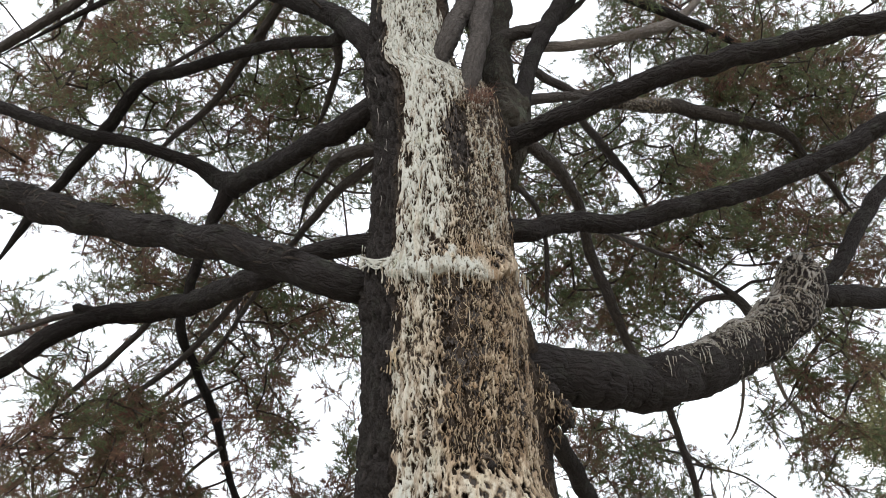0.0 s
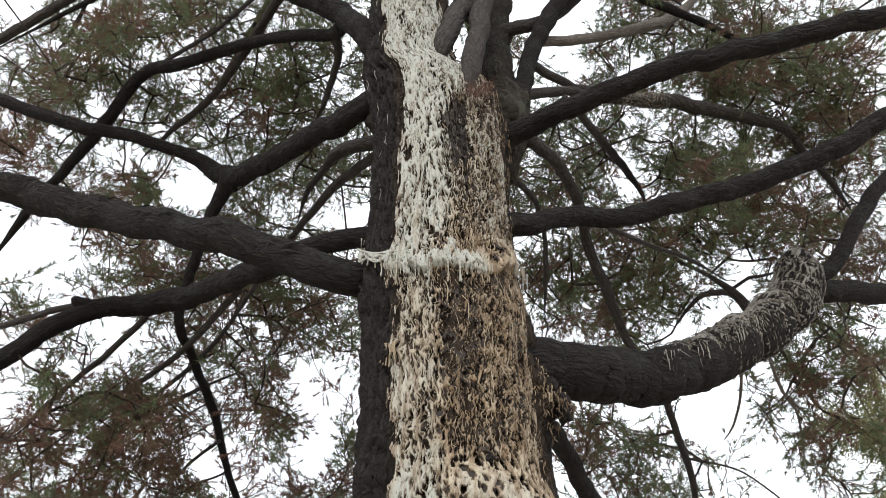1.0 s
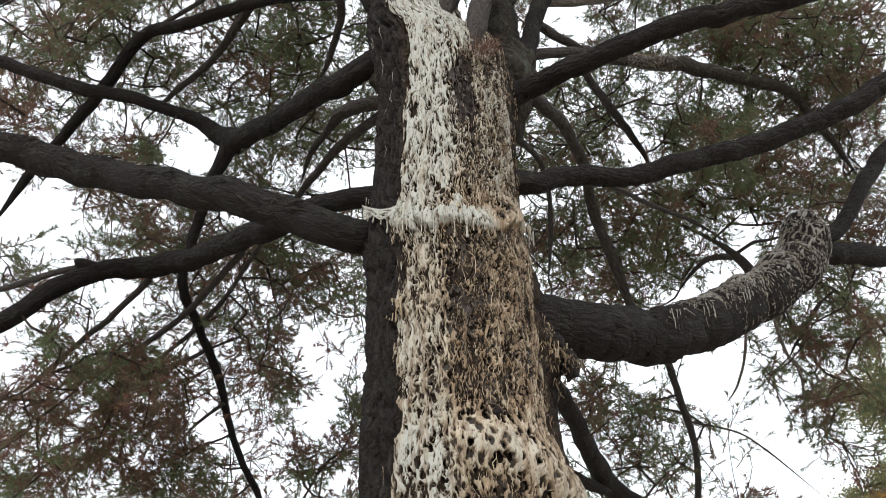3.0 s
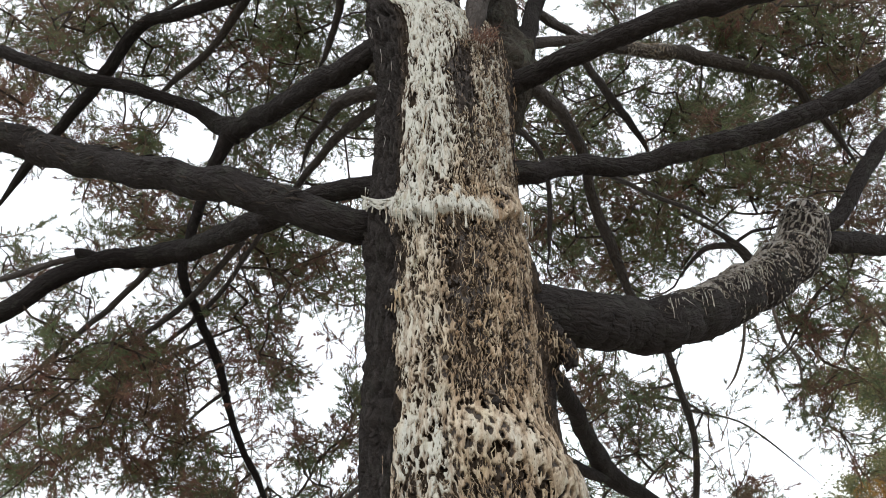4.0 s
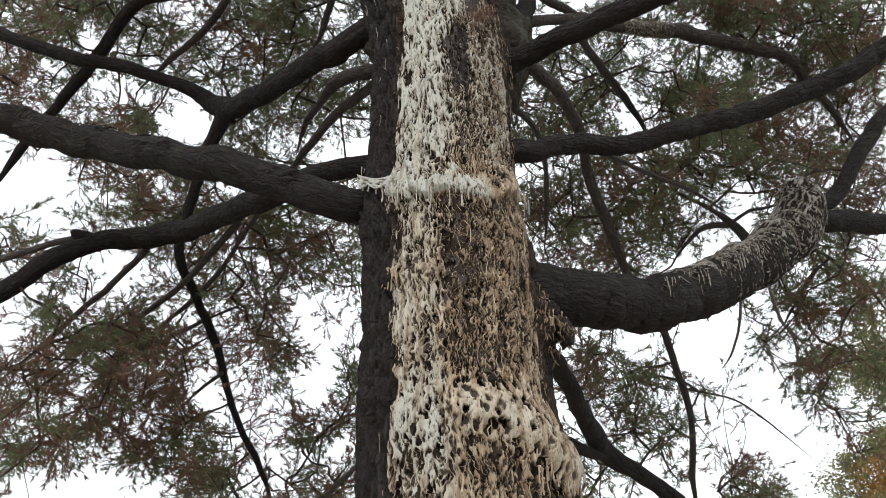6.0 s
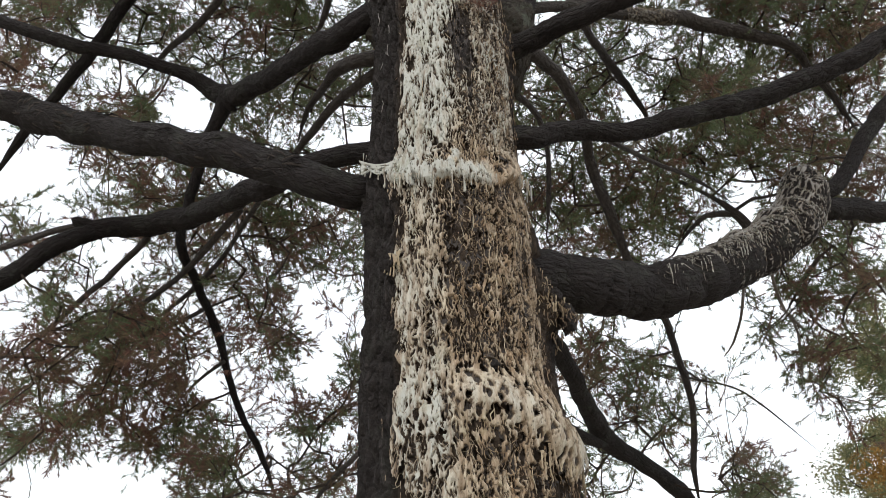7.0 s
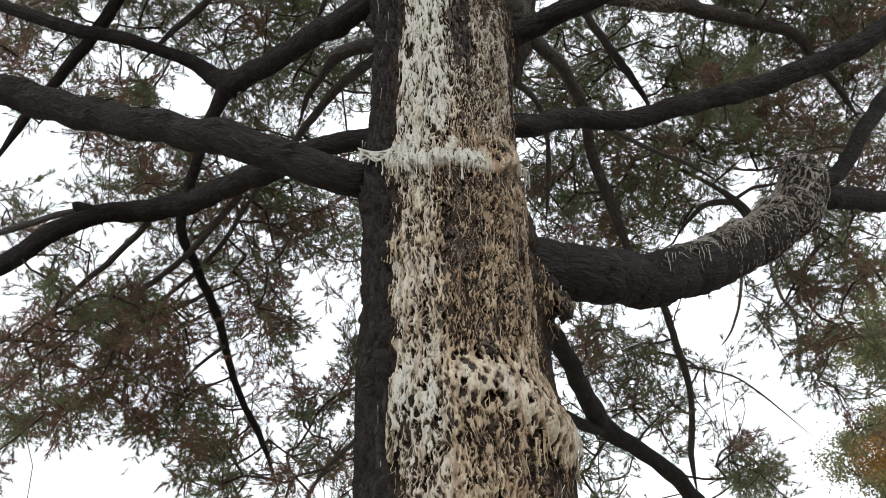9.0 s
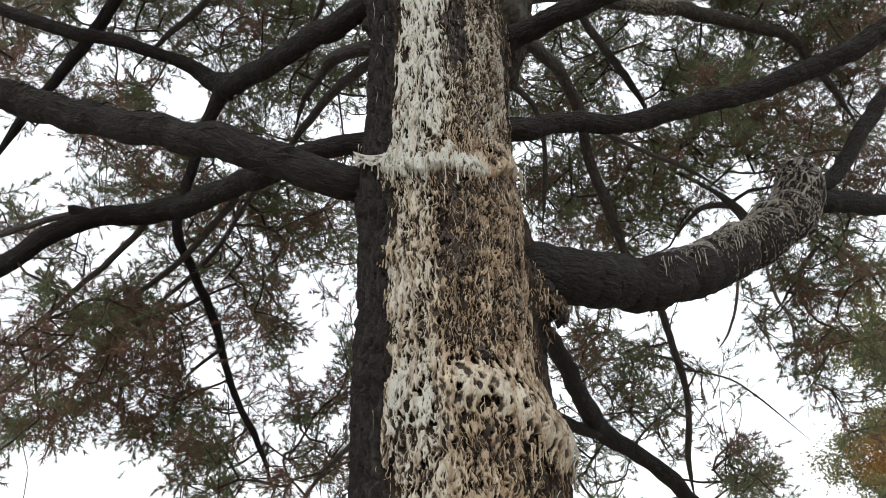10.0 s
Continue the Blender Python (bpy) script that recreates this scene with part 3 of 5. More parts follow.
limb([(-2.58, 4.24, 7.19, 0.051), (-3.04, 4.48, 7.00, 0.047), (-3.43, 4.67, 6.90, 0.046), (-3.82, 4.84, 6.81, 0.044), (-4.27, 5.01, 6.74, 0.037)], 12)
limb([(-2.93, 4.48, 7.00, 0.019), (-3.14, 4.73, 6.80, 0.019), (-3.34, 4.91, 6.70, 0.015)], 8)
limb([(-0.33, 3.77, 4.79, 0.052), (-0.64, 4.03, 4.94, 0.051), (-0.81, 4.34, 5.02, 0.031), (-0.98, 4.67, 5.06, 0.023), (-1.10, 5.03, 5.05, 0.017)], 14)
limb([(-0.33, 3.79, 4.76, 0.038), (-0.70, 4.31, 4.88, 0.036), (-1.00, 4.85, 4.96, 0.031), (-1.24, 5.29, 5.02, 0.024), (-1.63, 5.77, 5.02, 0.019)], 12)
limb([(-1.32, 4.53, 4.17, 0.026), (-1.83, 5.19, 4.07, 0.026), (-2.28, 5.61, 3.98, 0.023), (-2.82, 6.02, 3.90, 0.018), (-3.28, 6.35, 3.76, 0.014)], 10)
limb([(-1.06, 4.12, 4.06, 0.019), (-1.31, 4.73, 4.23, 0.019), (-1.71, 5.45, 4.23, 0.021), (-2.04, 5.77, 4.10, 0.020), (-2.46, 6.10, 3.95, 0.014)], 8)
limb([(-2.10, 5.07, 4.26, 0.028), (-2.43, 5.38, 4.15, 0.027), (-2.85, 5.72, 4.00, 0.024), (-3.22, 6.04, 3.87, 0.020), (-3.69, 6.38, 3.70, 0.016)], 10)
limb([(-1.84, 5.72, 3.99, 0.019), (-2.32, 6.02, 3.89, 0.016), (-2.82, 6.32, 3.80, 0.011)], 8)
limb([(-1.72, 6.04, 3.69, 0.017), (-1.97, 6.23, 3.58, 0.013), (-2.23, 6.46, 3.40, 0.011)], 8)
limb([(-1.35, 4.52, 4.19, 0.009), (-1.49, 5.25, 4.35, 0.008), (-1.39, 5.50, 4.15, 0.007), (-1.18, 5.69, 3.85, 0.006), (-0.98, 5.77, 3.74, 0.005)], 6)
limb([(-0.24, 4.41, 2.71, 0.040), (-0.46, 4.85, 2.72, 0.020), (-0.85, 5.79, 2.64, 0.018), (-1.08, 6.34, 2.45, 0.017)], 10)
LIMB_SEED["heavy"] = len(LINES)
heavy, heavy_line = limb([(0.25, 3.43, 3.20, 0.132), (0.46, 3.46, 3.16, 0.140), (0.72, 3.58, 3.16, 0.144), (1.06, 3.81, 3.27, 0.145), (1.43, 3.99, 3.44, 0.147), (1.79, 4.14, 3.67, 0.149), (2.07, 4.22, 3.92, 0.152), (2.20, 4.25, 4.09, 0.146), (2.24, 4.25, 4.17, 0.130), (2.26, 4.26, 4.23, 0.095), (2.28, 4.26, 4.26, 0.043)], 64, 0.12, step=0.016, slim=0.95, label="very thick limb bending upwards, its end crusted with resin")
limb([(2.20, 4.30, 4.06, 0.087), (2.50, 4.44, 4.13, 0.083), (2.93, 4.63, 4.21, 0.079), (3.62, 4.91, 4.32, 0.071)], 16)
limb([(2.26, 4.31, 4.15, 0.071), (2.50, 4.35, 4.26, 0.058), (2.74, 4.36, 4.61, 0.060), (3.04, 4.38, 4.96, 0.062), (3.50, 4.42, 5.45, 0.057)], 16)
limb([(0.19, 3.41, 3.87, 0.075), (0.39, 3.39, 3.91, 0.069), (0.65, 3.49, 4.04, 0.063), (0.98, 3.61, 4.12, 0.062), (1.32, 3.65, 4.24, 0.067), (1.67, 3.68, 4.38, 0.068), (2.11, 3.69, 4.55, 0.070), (2.40, 3.65, 4.69, 0.070), (2.66, 3.61, 4.86, 0.068), (3.17, 3.53, 5.17, 0.059)], 36, step=0.018)
limb([(0.28, 3.55, 4.58, 0.097), (0.47, 3.46, 4.63, 0.074), (0.67, 3.29, 4.61, 0.065), (0.90, 3.16, 4.63, 0.065), (1.11, 3.04, 4.64, 0.065), (1.34, 2.96, 4.66, 0.067), (1.64, 2.88, 4.69, 0.064), (1.90, 2.81, 4.71, 0.060), (2.21, 2.73, 4.74, 0.056), (2.61, 2.64, 4.78, 0.047)], 36, step=0.018)
limb([(0.32, 3.78, 4.50, 0.134), (0.41, 3.79, 4.95, 0.159), (0.37, 3.95, 5.44, 0.126), (0.39, 4.10, 5.93, 0.115), (0.43, 4.20, 6.33, 0.099), (0.49, 4.32, 7.07, 0.084), (0.56, 4.42, 7.82, 0.070)], 48, 0.30, MOSSY_BARK, step=0.02)
limb([(0.45, 3.81, 5.10, 0.090), (0.56, 3.90, 5.50, 0.065), (0.67, 3.99, 5.92, 0.072), (0.85, 4.07, 6.36, 0.076), (1.11, 4.18, 6.91, 0.068)], 18)
limb([(0.07, 3.44, 4.22, 0.045), (0.115, 3.235, 4.62, 0.064), (0.18, 3.27, 5.05, 0.068), (0.26, 3.47, 5.72, 0.076), (0.32, 3.70, 6.55, 0.082)], 34, step=0.02)
limb([(-0.10, 3.36, 4.66, 0.055), (0.00, 3.28, 5.11, 0.070), (0.08, 3.39, 5.47, 0.077), (0.18, 3.57, 6.01, 0.076), (0.28, 3.72, 6.70, 0.067)], 34, step=0.02)
limb([(0.40, 4.11, 6.11, 0.062), (0.66, 4.14, 6.24, 0.059), (0.90, 4.23, 6.47, 0.048), (1.22, 4.31, 6.89, 0.041)], 14)
limb([(0.62, 4.07, 5.98, 0.045), (0.91, 4.21, 6.14, 0.044), (1.23, 4.40, 6.40, 0.047), (1.56, 4.57, 6.67, 0.051), (1.96, 4.80, 7.06, 0.059), (2.19, 4.88, 7.31, 0.046), (2.52, 4.93, 7.77, 0.037)], 14, material=PALE_BARK, label="limb with pale resin-stained bark")
limb([(0.57, 3.93, 5.64, 0.039), (0.81, 4.14, 5.69, 0.036), (1.04, 4.33, 5.77, 0.033), (1.27, 4.46, 5.94, 0.026)], 12)
LIMB_SEED["marked"] = len(LINES)
marked, marked_line = limb([(0.51, 3.91, 5.30, 0.045), (0.85, 4.12, 5.54, 0.040), (1.27, 4.44, 5.78, 0.042), (1.76, 4.67, 5.97, 0.062), (2.18, 4.86, 6.05, 0.064), (2.54, 4.97, 6.06, 0.056), (2.86, 5.09, 6.06, 0.047), (3.08, 5.28, 5.96, 0.038), (3.34, 5.48, 5.83, 0.034), (3.59, 5.71, 5.66, 0.030)], 14)
limb([(0.79, 3.84, 5.23, 0.026), (0.93, 4.05, 5.27, 0.030), (1.25, 4.77, 5.63, 0.037), (1.61, 5.52, 5.95, 0.037), (1.80, 5.79, 5.90, 0.023), (1.91, 6.09, 5.81, 0.013)], 12)
limb([(0.41, 3.66, 4.79, 0.058), (0.62, 3.87, 4.82, 0.049), (0.81, 4.20, 4.87, 0.045), (0.95, 4.54, 4.88, 0.043), (1.09, 4.97, 4.78, 0.046), (1.25, 5.24, 4.55, 0.047), (1.38, 5.47, 4.38, 0.039), (1.50, 5.63, 4.22, 0.035), (1.73, 5.85, 3.97, 0.033), (1.87, 6.11, 3.77, 0.033), (1.97, 6.30, 3.56, 0.031), (2.04, 6.47, 3.38, 0.029), (2.09, 6.82, 3.03, 0.028), (2.19, 7.11, 2.78, 0.023)], 16)
limb([(0.32, 3.71, 4.52, 0.027), (0.55, 4.03, 4.58, 0.021), (0.66, 4.32, 4.50, 0.018), (0.69, 4.57, 4.30, 0.019), (0.69, 4.80, 4.12, 0.015)], 10)
limb([(2.14, 4.42, 3.97, 0.046), (2.40, 5.16, 4.30, 0.053), (2.47, 5.58, 4.57, 0.053), (2.31, 5.57, 4.77, 0.041), (2.16, 5.51, 4.86, 0.020), (1.88, 5.44, 4.98, 0.016), (1.61, 5.37, 5.09, 0.014)], 12)
limb([(2.32, 5.58, 4.76, 0.032), (2.10, 5.59, 4.75, 0.027), (1.95, 5.66, 4.63, 0.016), (1.83, 5.76, 4.48, 0.011)], 10)
limb([(2.33, 5.56, 4.79, 0.018), (2.46, 5.51, 4.86, 0.016), (2.61, 5.50, 4.88, 0.014), (2.78, 5.46, 4.94, 0.011)], 8)
limb([(0.86, 3.63, 4.09, 0.017), (1.29, 4.20, 4.32, 0.016), (1.69, 4.67, 4.51, 0.016), (2.21, 5.35, 4.74, 0.015)], 8)
limb([(0.34, 3.63, 3.11, 0.061), (0.62, 4.22, 3.08, 0.059), (0.84, 4.81, 3.02, 0.061), (1.09, 5.51, 2.97, 0.081), (1.43, 5.99, 2.90, 0.069), (1.77, 6.37, 2.81, 0.074), (2.08, 6.78, 2.67, 0.071), (2.55, 7.35, 2.44, 0.068)], 20, material=LIMB_BARK)
limb([(0.46, 4.15, 2.76, 0.036), (0.71, 4.79, 2.83, 0.036), (0.99, 5.33, 2.87, 0.041), (1.12, 5.54, 2.91, 0.047)], 14, material=LIMB_BARK)
limb([(1.73, 4.25, 3.51, 0.009), (1.83, 4.64, 3.46, 0.009), (1.86, 4.91, 3.40, 0.008), (1.84, 5.06, 3.36, 0.006)], 8, material=PALE_BARK, slim=1.0)
limb([(1.93, 4.32, 3.67, 0.010), (2.12, 4.68, 3.57, 0.011), (2.31, 4.95, 3.53, 0.009), (2.44, 5.25, 3.42, 0.007), (2.51, 5.48, 3.26, 0.006)], 8, material=PALE_BARK, slim=1.0)
limb([(2.17, 4.75, 3.56, 0.008), (2.45, 5.06, 3.53, 0.007), (2.87, 5.38, 3.59, 0.006)], 8, material=PALE_BARK, slim=1.0)
limb([(1.95, 6.17, 3.60, 0.011), (2.32, 6.22, 3.53, 0.010), (2.63, 6.39, 3.40, 0.009), (3.09, 6.65, 3.13, 0.007)], 6)
limb([(-2.33, 4.87, 4.20, 0.066), (-2.43, 4.79, 4.21, 0.058), (-2.48, 4.74, 4.21, 0.038), (-2.50, 4.74, 4.22, 0.019)], 16)
limb([(-1.59, 4.68, 5.22, 0.075), (-1.53, 4.68, 5.13, 0.058), (-1.49, 4.68, 5.08, 0.033)], 14)

N_LOW = len(LINES)
# limbs higher up, all round
for k in range(22):
    a = k * 2.399 + 0.4
    z0 = 6.6 + 0.27 * k
    reach = 4.6 * (1 - 0.6 * k / 22) * rng.uniform(0.85, 1.15)
    cx, cy, r = axis(z0)
    dx, dy = math.cos(a), math.sin(a)
    pts = [(cx + dx * reach * q, cy + dy * reach * q, z0 + reach * (0.28 * q - 0.34 * q * q) + rng.uniform(-0.08, 0.08),
            (0.075 - 0.0018 * k) * (1 - 0.8 * q)) for q in (0, 0.2, 0.45, 0.7, 1.0)]
    limb(pts, 10)

# ---------------------------------------------------------------- needle sprays
def tuft(base, way, count, length, width, least=0.15, most=1.35, spread=0.027):
    """Needles as slim triangles fanned round a way."""
    w = way / np.linalg.norm(way)
    s = np.cross(w, [0.3, 0.5, 0.8])
    s /= np.linalg.norm(s)
    q = np.cross(w, s)
    a = rng.uniform(0, 2 * np.pi, count)
    open_ = rng.uniform(least, most, count)
    d = np.cos(open_)[:, None] * w + np.sin(open_)[:, None] * (np.cos(a)[:, None] * s + np.sin(a)[:, None] * q)
    ln = length * rng.uniform(0.6, 1.2, count)[:, None]
    sidew = np.cross(d, rng.normal(size=(count, 3)))
    sidew /= np.linalg.norm(sidew, axis=1)[:, None]
    base = base + w * rng.uniform(-spread, spread, (count, 1))
    tri = np.stack([base - sidew * width / 2 + 0 * d, base + sidew * width / 2 + 0 * d, base + d * ln], 1)
    return tri.reshape(-1, 3)


def stick(a, b, ra, rb):
    """A three-sided twig as triangles."""
    a, b = np.array(a), np.array(b)
    t = b - a
    s = np.cross(t, [0.21, 0.4, 0.9])
    s /= np.linalg.norm(s) + 1e-9
    q = np.cross(t / (np.linalg.norm(t) + 1e-9), s)
    c = [math.cos(x) * s + math.sin(x) * q for x in (0, 2.1, 4.2)]
    out = []
    for i in range(3):
        j = (i + 1) % 3
        p0, p1, p2, p3 = a + c[i] * ra, a + c[j] * ra, b + c[j] * rb, b + c[i] * rb
        out += [p0, p1, p2, p0, p2, p3]
    return np.array(out)


def shoot(a, b, r):
    """A thin side shoot that ends in a point."""
    t = b - a
    s = np.cross(t, [0.21, 0.4, 0.9])
    s /= np.linalg.norm(s) + 1e-9
    q = np.cross(t / (np.linalg.norm(t) + 1e-9), s)
    c = [a + r * (math.cos(x) * s + math.sin(x) * q) for x in (0, 2.1, 4.2)]
    return np.array([c[0], c[1], b, c[1], c[2], b, c[2], c[0], b])


def spray(dry):
    """A bushy branchlet whose shoots are clothed in needles towards their ends: triangles, and how dry each corner is."""
    tris, tone = [], []
    length = rng.uniform(0.24, 0.38)
    n = 5
    p, way = np.array([-0.5 * length, 0, 0]), np.array([1, 0, 0.1])
    shoots = []
    for i in range(n):
        nxt = p + way / np.linalg.norm(way) * length / n
        tris.append(stick(p, nxt, 0.0034 * (1 - i / n) + 0.0014, 0.0034 * (1 - (i + 1) / n) + 0.0014))
        if i:
            turn = rng.uniform(0, 2 * np.pi)
            for k in range(int(rng.integers(2, 4))):
                b = turn + k * 2.2 + rng.normal() * 0.3
                side = way * rng.uniform(0.3, 1.0) + np.array([0, math.cos(b), 0.7 * math.sin(b) + 0.1])
                shoots.append((p, side / np.linalg.norm(side), rng.uniform(0.05, 0.15)))
        p = nxt
        way = way + np.array([0, rng.normal() * 0.24, rng.normal() * 0.2 - 0.03])
    shoots.append((p, way / np.linalg.norm(way), 0.07))
    for a, d, ln in shoots:
        tris.append(shoot(a, a + d * ln, 0.0022))
    tone += [0.75] * sum(len(x) for x in tris)
    for a, d, ln in shoots:
        if rng.random() < (0.22 if dry else 0.08):
            continue
        own = np.clip((0.84 if dry else 0.14) + rng.normal() * 0.22, 0, 1)
        for q in np.arange(0.3, 1.0, 0.018 / ln):
            t = tuft(a + d * ln * q, d, 4, 0.052, 0.0053, 0.4, 1.3, 0.008)
            tris.append(t)
            tone += [own] * len(t)
        t = tuft(a + d * ln, d, 11, 0.056, 0.0053, 0.1, 1.1, 0.010)
        tris.append(t)
        tone += [own] * len(t)
    return np.vstack(tris), np.array(tone)


GREEN = [spray(False) for _ in range(9)]
DRY = [spray(True) for _ in range(7)]


def spray_mesh(data):
    v, tone = data
    return mesh_of("needle_spray", v, np.arange(len(v)).reshape(-1, 3), NEEDLES, values={"dry": tone}, smooth=False)


GREEN_MESH, DRY_MESH = [spray_mesh(d) for d in GREEN], [spray_mesh(d) for d in DRY]

# gaps in the crown through which the sky shows: azimuth, elevation and half-width in degrees from under the tree
OPENINGS = np.array([
    (-29.8, 39.4, 1.1), (-29.9, 28.7, 3.0), (-32.5, 28.8, 2.0), (-21.7, 35.4, 1.9), (-24.3, 24.7, 1.8), (-21.3, 25.4, 1.1), (-29.3, 19.7, 1.5), (-9.5, 22.7, 2.3), (-9.3, 18.4, 2.0), (-8.0, 34.9, 1.5), (-9.6, 40.3, 0.7), (-16.2, 17.4, 1.1), (-23.3, 9.1, 4.0), (-19.5, 9.8, 2.0), (14.4, 21.0, 1.5), (19.5, 20.1, 2.1), (22.0, 17.6, 1.9), (23.3, 14.0, 2.3), (24.6, 10.3, 2.4), (30.0, 20.2, 1.4), (1.6, 47.3, 0.9), (12.6, 48.3, 2.7), (11.2, 45.0, 1.9), (7.3, 49.9, 1.8), (18.9, 44.5, 1.1), (23.3, 41.1, 0.9), (23.2, 29.4, 1.5), (19.0, 26.0, 1.5), (16.7, 36.8, 1.1), (19.1, 39.6, 0.9), (13.0, 41.4, 0.7), (11.3, 39.7, 0.7), (-27.5, 36.1, 1.2),
])
# clumps of foliage seen from under the tree: azimuth, elevation and half-width in degrees, share of dry needles
WEST_LOW = [
    (-26.0, 22.1, 1.5, 0.40), (-21.7, 19.4, 4.3, 0.90), (-19.1, 22.0, 3.2, 0.70), (-23.5, 15.5, 3.2, 0.80), (-28.0, 17.1, 3.2, 0.80), (-27.7, 12.7, 2.1, 0.15), (-25.0, 12.7, 1.8, 0.25), (-15.3, 21.7, 2.6, 0.70), (-12.8, 20.2, 1.8, 0.50), (-17.1, 14.1, 3.0, 0.50), (-14.2, 11.8, 2.6, 0.50), (-17.8, 11.2, 1.8, 0.30), (-9.9, 15.0, 1.8, 0.40), (-7.1, 15.5, 1.1, 0.80), (-7.0, 18.7, 1.2, 0.20), (-26.4, 20.6, 2.2, 0.40), (-23.2, 23.0, 2.0, 0.30), (-3.8, 13.5, 1.2, 0.40), (-7.7, 11.9, 1.6, 0.30), (-20.6, 13.3, 1.2, 0.40),
]
WEST_HIGH = [
    (-9.4, 38.7, 1.5, 0.10), (-21.3, 27.1, 1.7, 0.30), (-13.0, 29.2, 1.8, 0.30), (-10.3, 28.6, 1.5, 0.20), (-10.1, 26.1, 1.7, 0.20), (-8.2, 27.0, 1.2, 0.25), (-14.9, 26.8, 2.4, 0.35), (-17.8, 26.1, 2.2, 0.20), (-14.9, 36.2, 1.7, 0.00), (-7.3, 37.7, 1.1, 0.00), (-24.0, 30.4, 2.2, 0.20), (-21.0, 29.9, 1.8, 0.10), (-27.0, 30.9, 1.6, 0.30), (-33.5, 35.5, 3.2, 0.70), (-34.4, 38.1, 2.5, 0.60), (-26.6, 39.1, 2.8, 0.10), (-19.6, 40.8, 2.6, 0.30), (-15.6, 42.0, 2.6, 0.50), (-11.8, 41.5, 2.2, 0.20), (-16.9, 34.2, 1.5, 0.10), (-27.1, 28.1, 0.7, 0.00), (-24.9, 35.8, 2.0, 0.20), (-29.9, 31.3, 1.6, 0.50), (-31.4, 26.1, 1.5, 0.20),
]
WEST_TOP = [
    (-12.2, 39.2, 1.6, 0.05), (-17.4, 39.3, 1.5, 0.10), (-32.1, 37.3, 1.7, 0.50), (-28.6, 43.3, 1.9, 0.10), (-14.6, 45.9, 2.4, 0.20), (-25.0, 46.2, 2.4, 0.40), (-35.5, 39.8, 3.0, 0.50), (-32.9, 44.3, 3.2, 0.40), (-19.6, 47.3, 2.4, 0.20), (-10.3, 46.1, 1.6, 0.10), (-11.7, 48.4, 1.6, 0.10),
]
EAST_HIGH = [
    (15.2, 39.7, 2.0, 0.05), (17.7, 37.4, 1.7, 0.05), (11.0, 41.6, 1.4, 0.10), (9.1, 38.4, 2.1, 0.05), (13.5, 38.0, 2.2, 0.10), (7.1, 37.4, 1.5, 0.20), (22.9, 38.0, 2.4, 0.10), (29.5, 36.2, 2.2, 0.40), (23.8, 36.1, 1.8, 0.10), (32.5, 38.6, 4.0, 0.45), (34.7, 36.3, 3.2, 0.50), (25.2, 44.8, 3.6, 0.35), (29.2, 42.5, 4.0, 0.45), (34.2, 40.4, 3.8, 0.50), (17.3, 48.1, 2.2, 0.10), (20.7, 44.8, 2.6, 0.20), (15.6, 45.0, 1.5, 0.20), (25.8, 41.8, 2.2, 0.30), (27.3, 39.4, 1.4, 0.20), (19.3, 38.3, 1.5, 0.05),
]
EAST_MID = [
    (31.6, 31.2, 2.5, 0.70), (27.3, 33.0, 2.0, 0.40), (17.9, 33.1, 2.4, 0.10), (21.2, 32.0, 2.4, 0.20), (24.5, 31.8, 2.4, 0.50), (11.3, 31.2, 2.4, 0.40), (13.5, 29.4, 1.9, 0.30), (7.6, 31.2, 1.5, 0.20), (16.6, 30.6, 1.9, 0.40), (19.1, 27.5, 1.5, 0.30), (29.4, 24.5, 2.8, 0.50), (28.2, 22.6, 2.2, 0.40), (30.5, 22.1, 1.5, 0.40), (26.3, 22.2, 1.5, 0.30), (28.1, 31.2, 2.0, 0.50), (10.1, 28.5, 1.6, 0.30), (13.8, 26.6, 1.5, 0.30), (32.3, 28.6, 2.0, 0.60),
]
EAST_LOW = [
    (11.4, 19.7, 2.2, 0.30), (13.3, 18.4, 2.1, 0.20), (10.6, 17.3, 1.5, 0.70), (14.2, 16.3, 1.8, 0.20), (16.1, 17.1, 1.5, 0.30), (16.2, 13.5, 1.7, 0.80), (11.6, 11.6, 2.4, 0.30), (18.8, 11.6, 1.9, 0.30), (19.1, 10.1, 1.8, 0.30), (21.8, 10.5, 1.5, 0.20), (24.7, 20.0, 1.4, 0.20), (25.6, 17.7, 1.4, 0.20), (22.5, 19.4, 1.0, 0.20), (18.3, 17.6, 1.1, 0.20), (28.8, 18.1, 2.0, 0.30), (26.1, 15.3, 1.2, 0.20), (8.9, 13.3, 1.2, 0.30), (15.4, 19.4, 1.2, 0.20),
]


def bearing(p):
    x, y, z = p[0], p[1], p[2] - 1.55
    return math.degrees(math.atan2(x, y)), math.degrees(math.atan2(z, math.hypot(x, y)))


def in_opening(p):
    a, e = bearing(p)
    d = np.hypot((OPENINGS[:, 0] - a) * math.cos(radians(e)), OPENINGS[:, 1] - e) / OPENINGS[:, 2]
    return d.min() < 1.08 + rng.normal() * 0.12 and rng.random() > 0.04


EYE = np.array([0, 0, 1.55])
bare = np.vstack([ln[::2] for ln in LINES[:N_LOW]])
bare = bare[bare[:, 3] > 0.022]
bare_way = bare[:, :3] - EYE
bare_far = np.linalg.norm(bare_way, axis=1)
bare_way /= bare_far[:, None]


def before_limb(p, room=0.05):
    """Whether a place lies on the open side of a bare limb, where no needles grow."""
    w = p - EYE
    d = np.linalg.norm(w)
    near = bare_way @ (w / d) > 1 - (room + bare[:, 3] / bare_far) ** 2 / 2
    return bool(np.any(near & (bare_far > d - 0.15)))


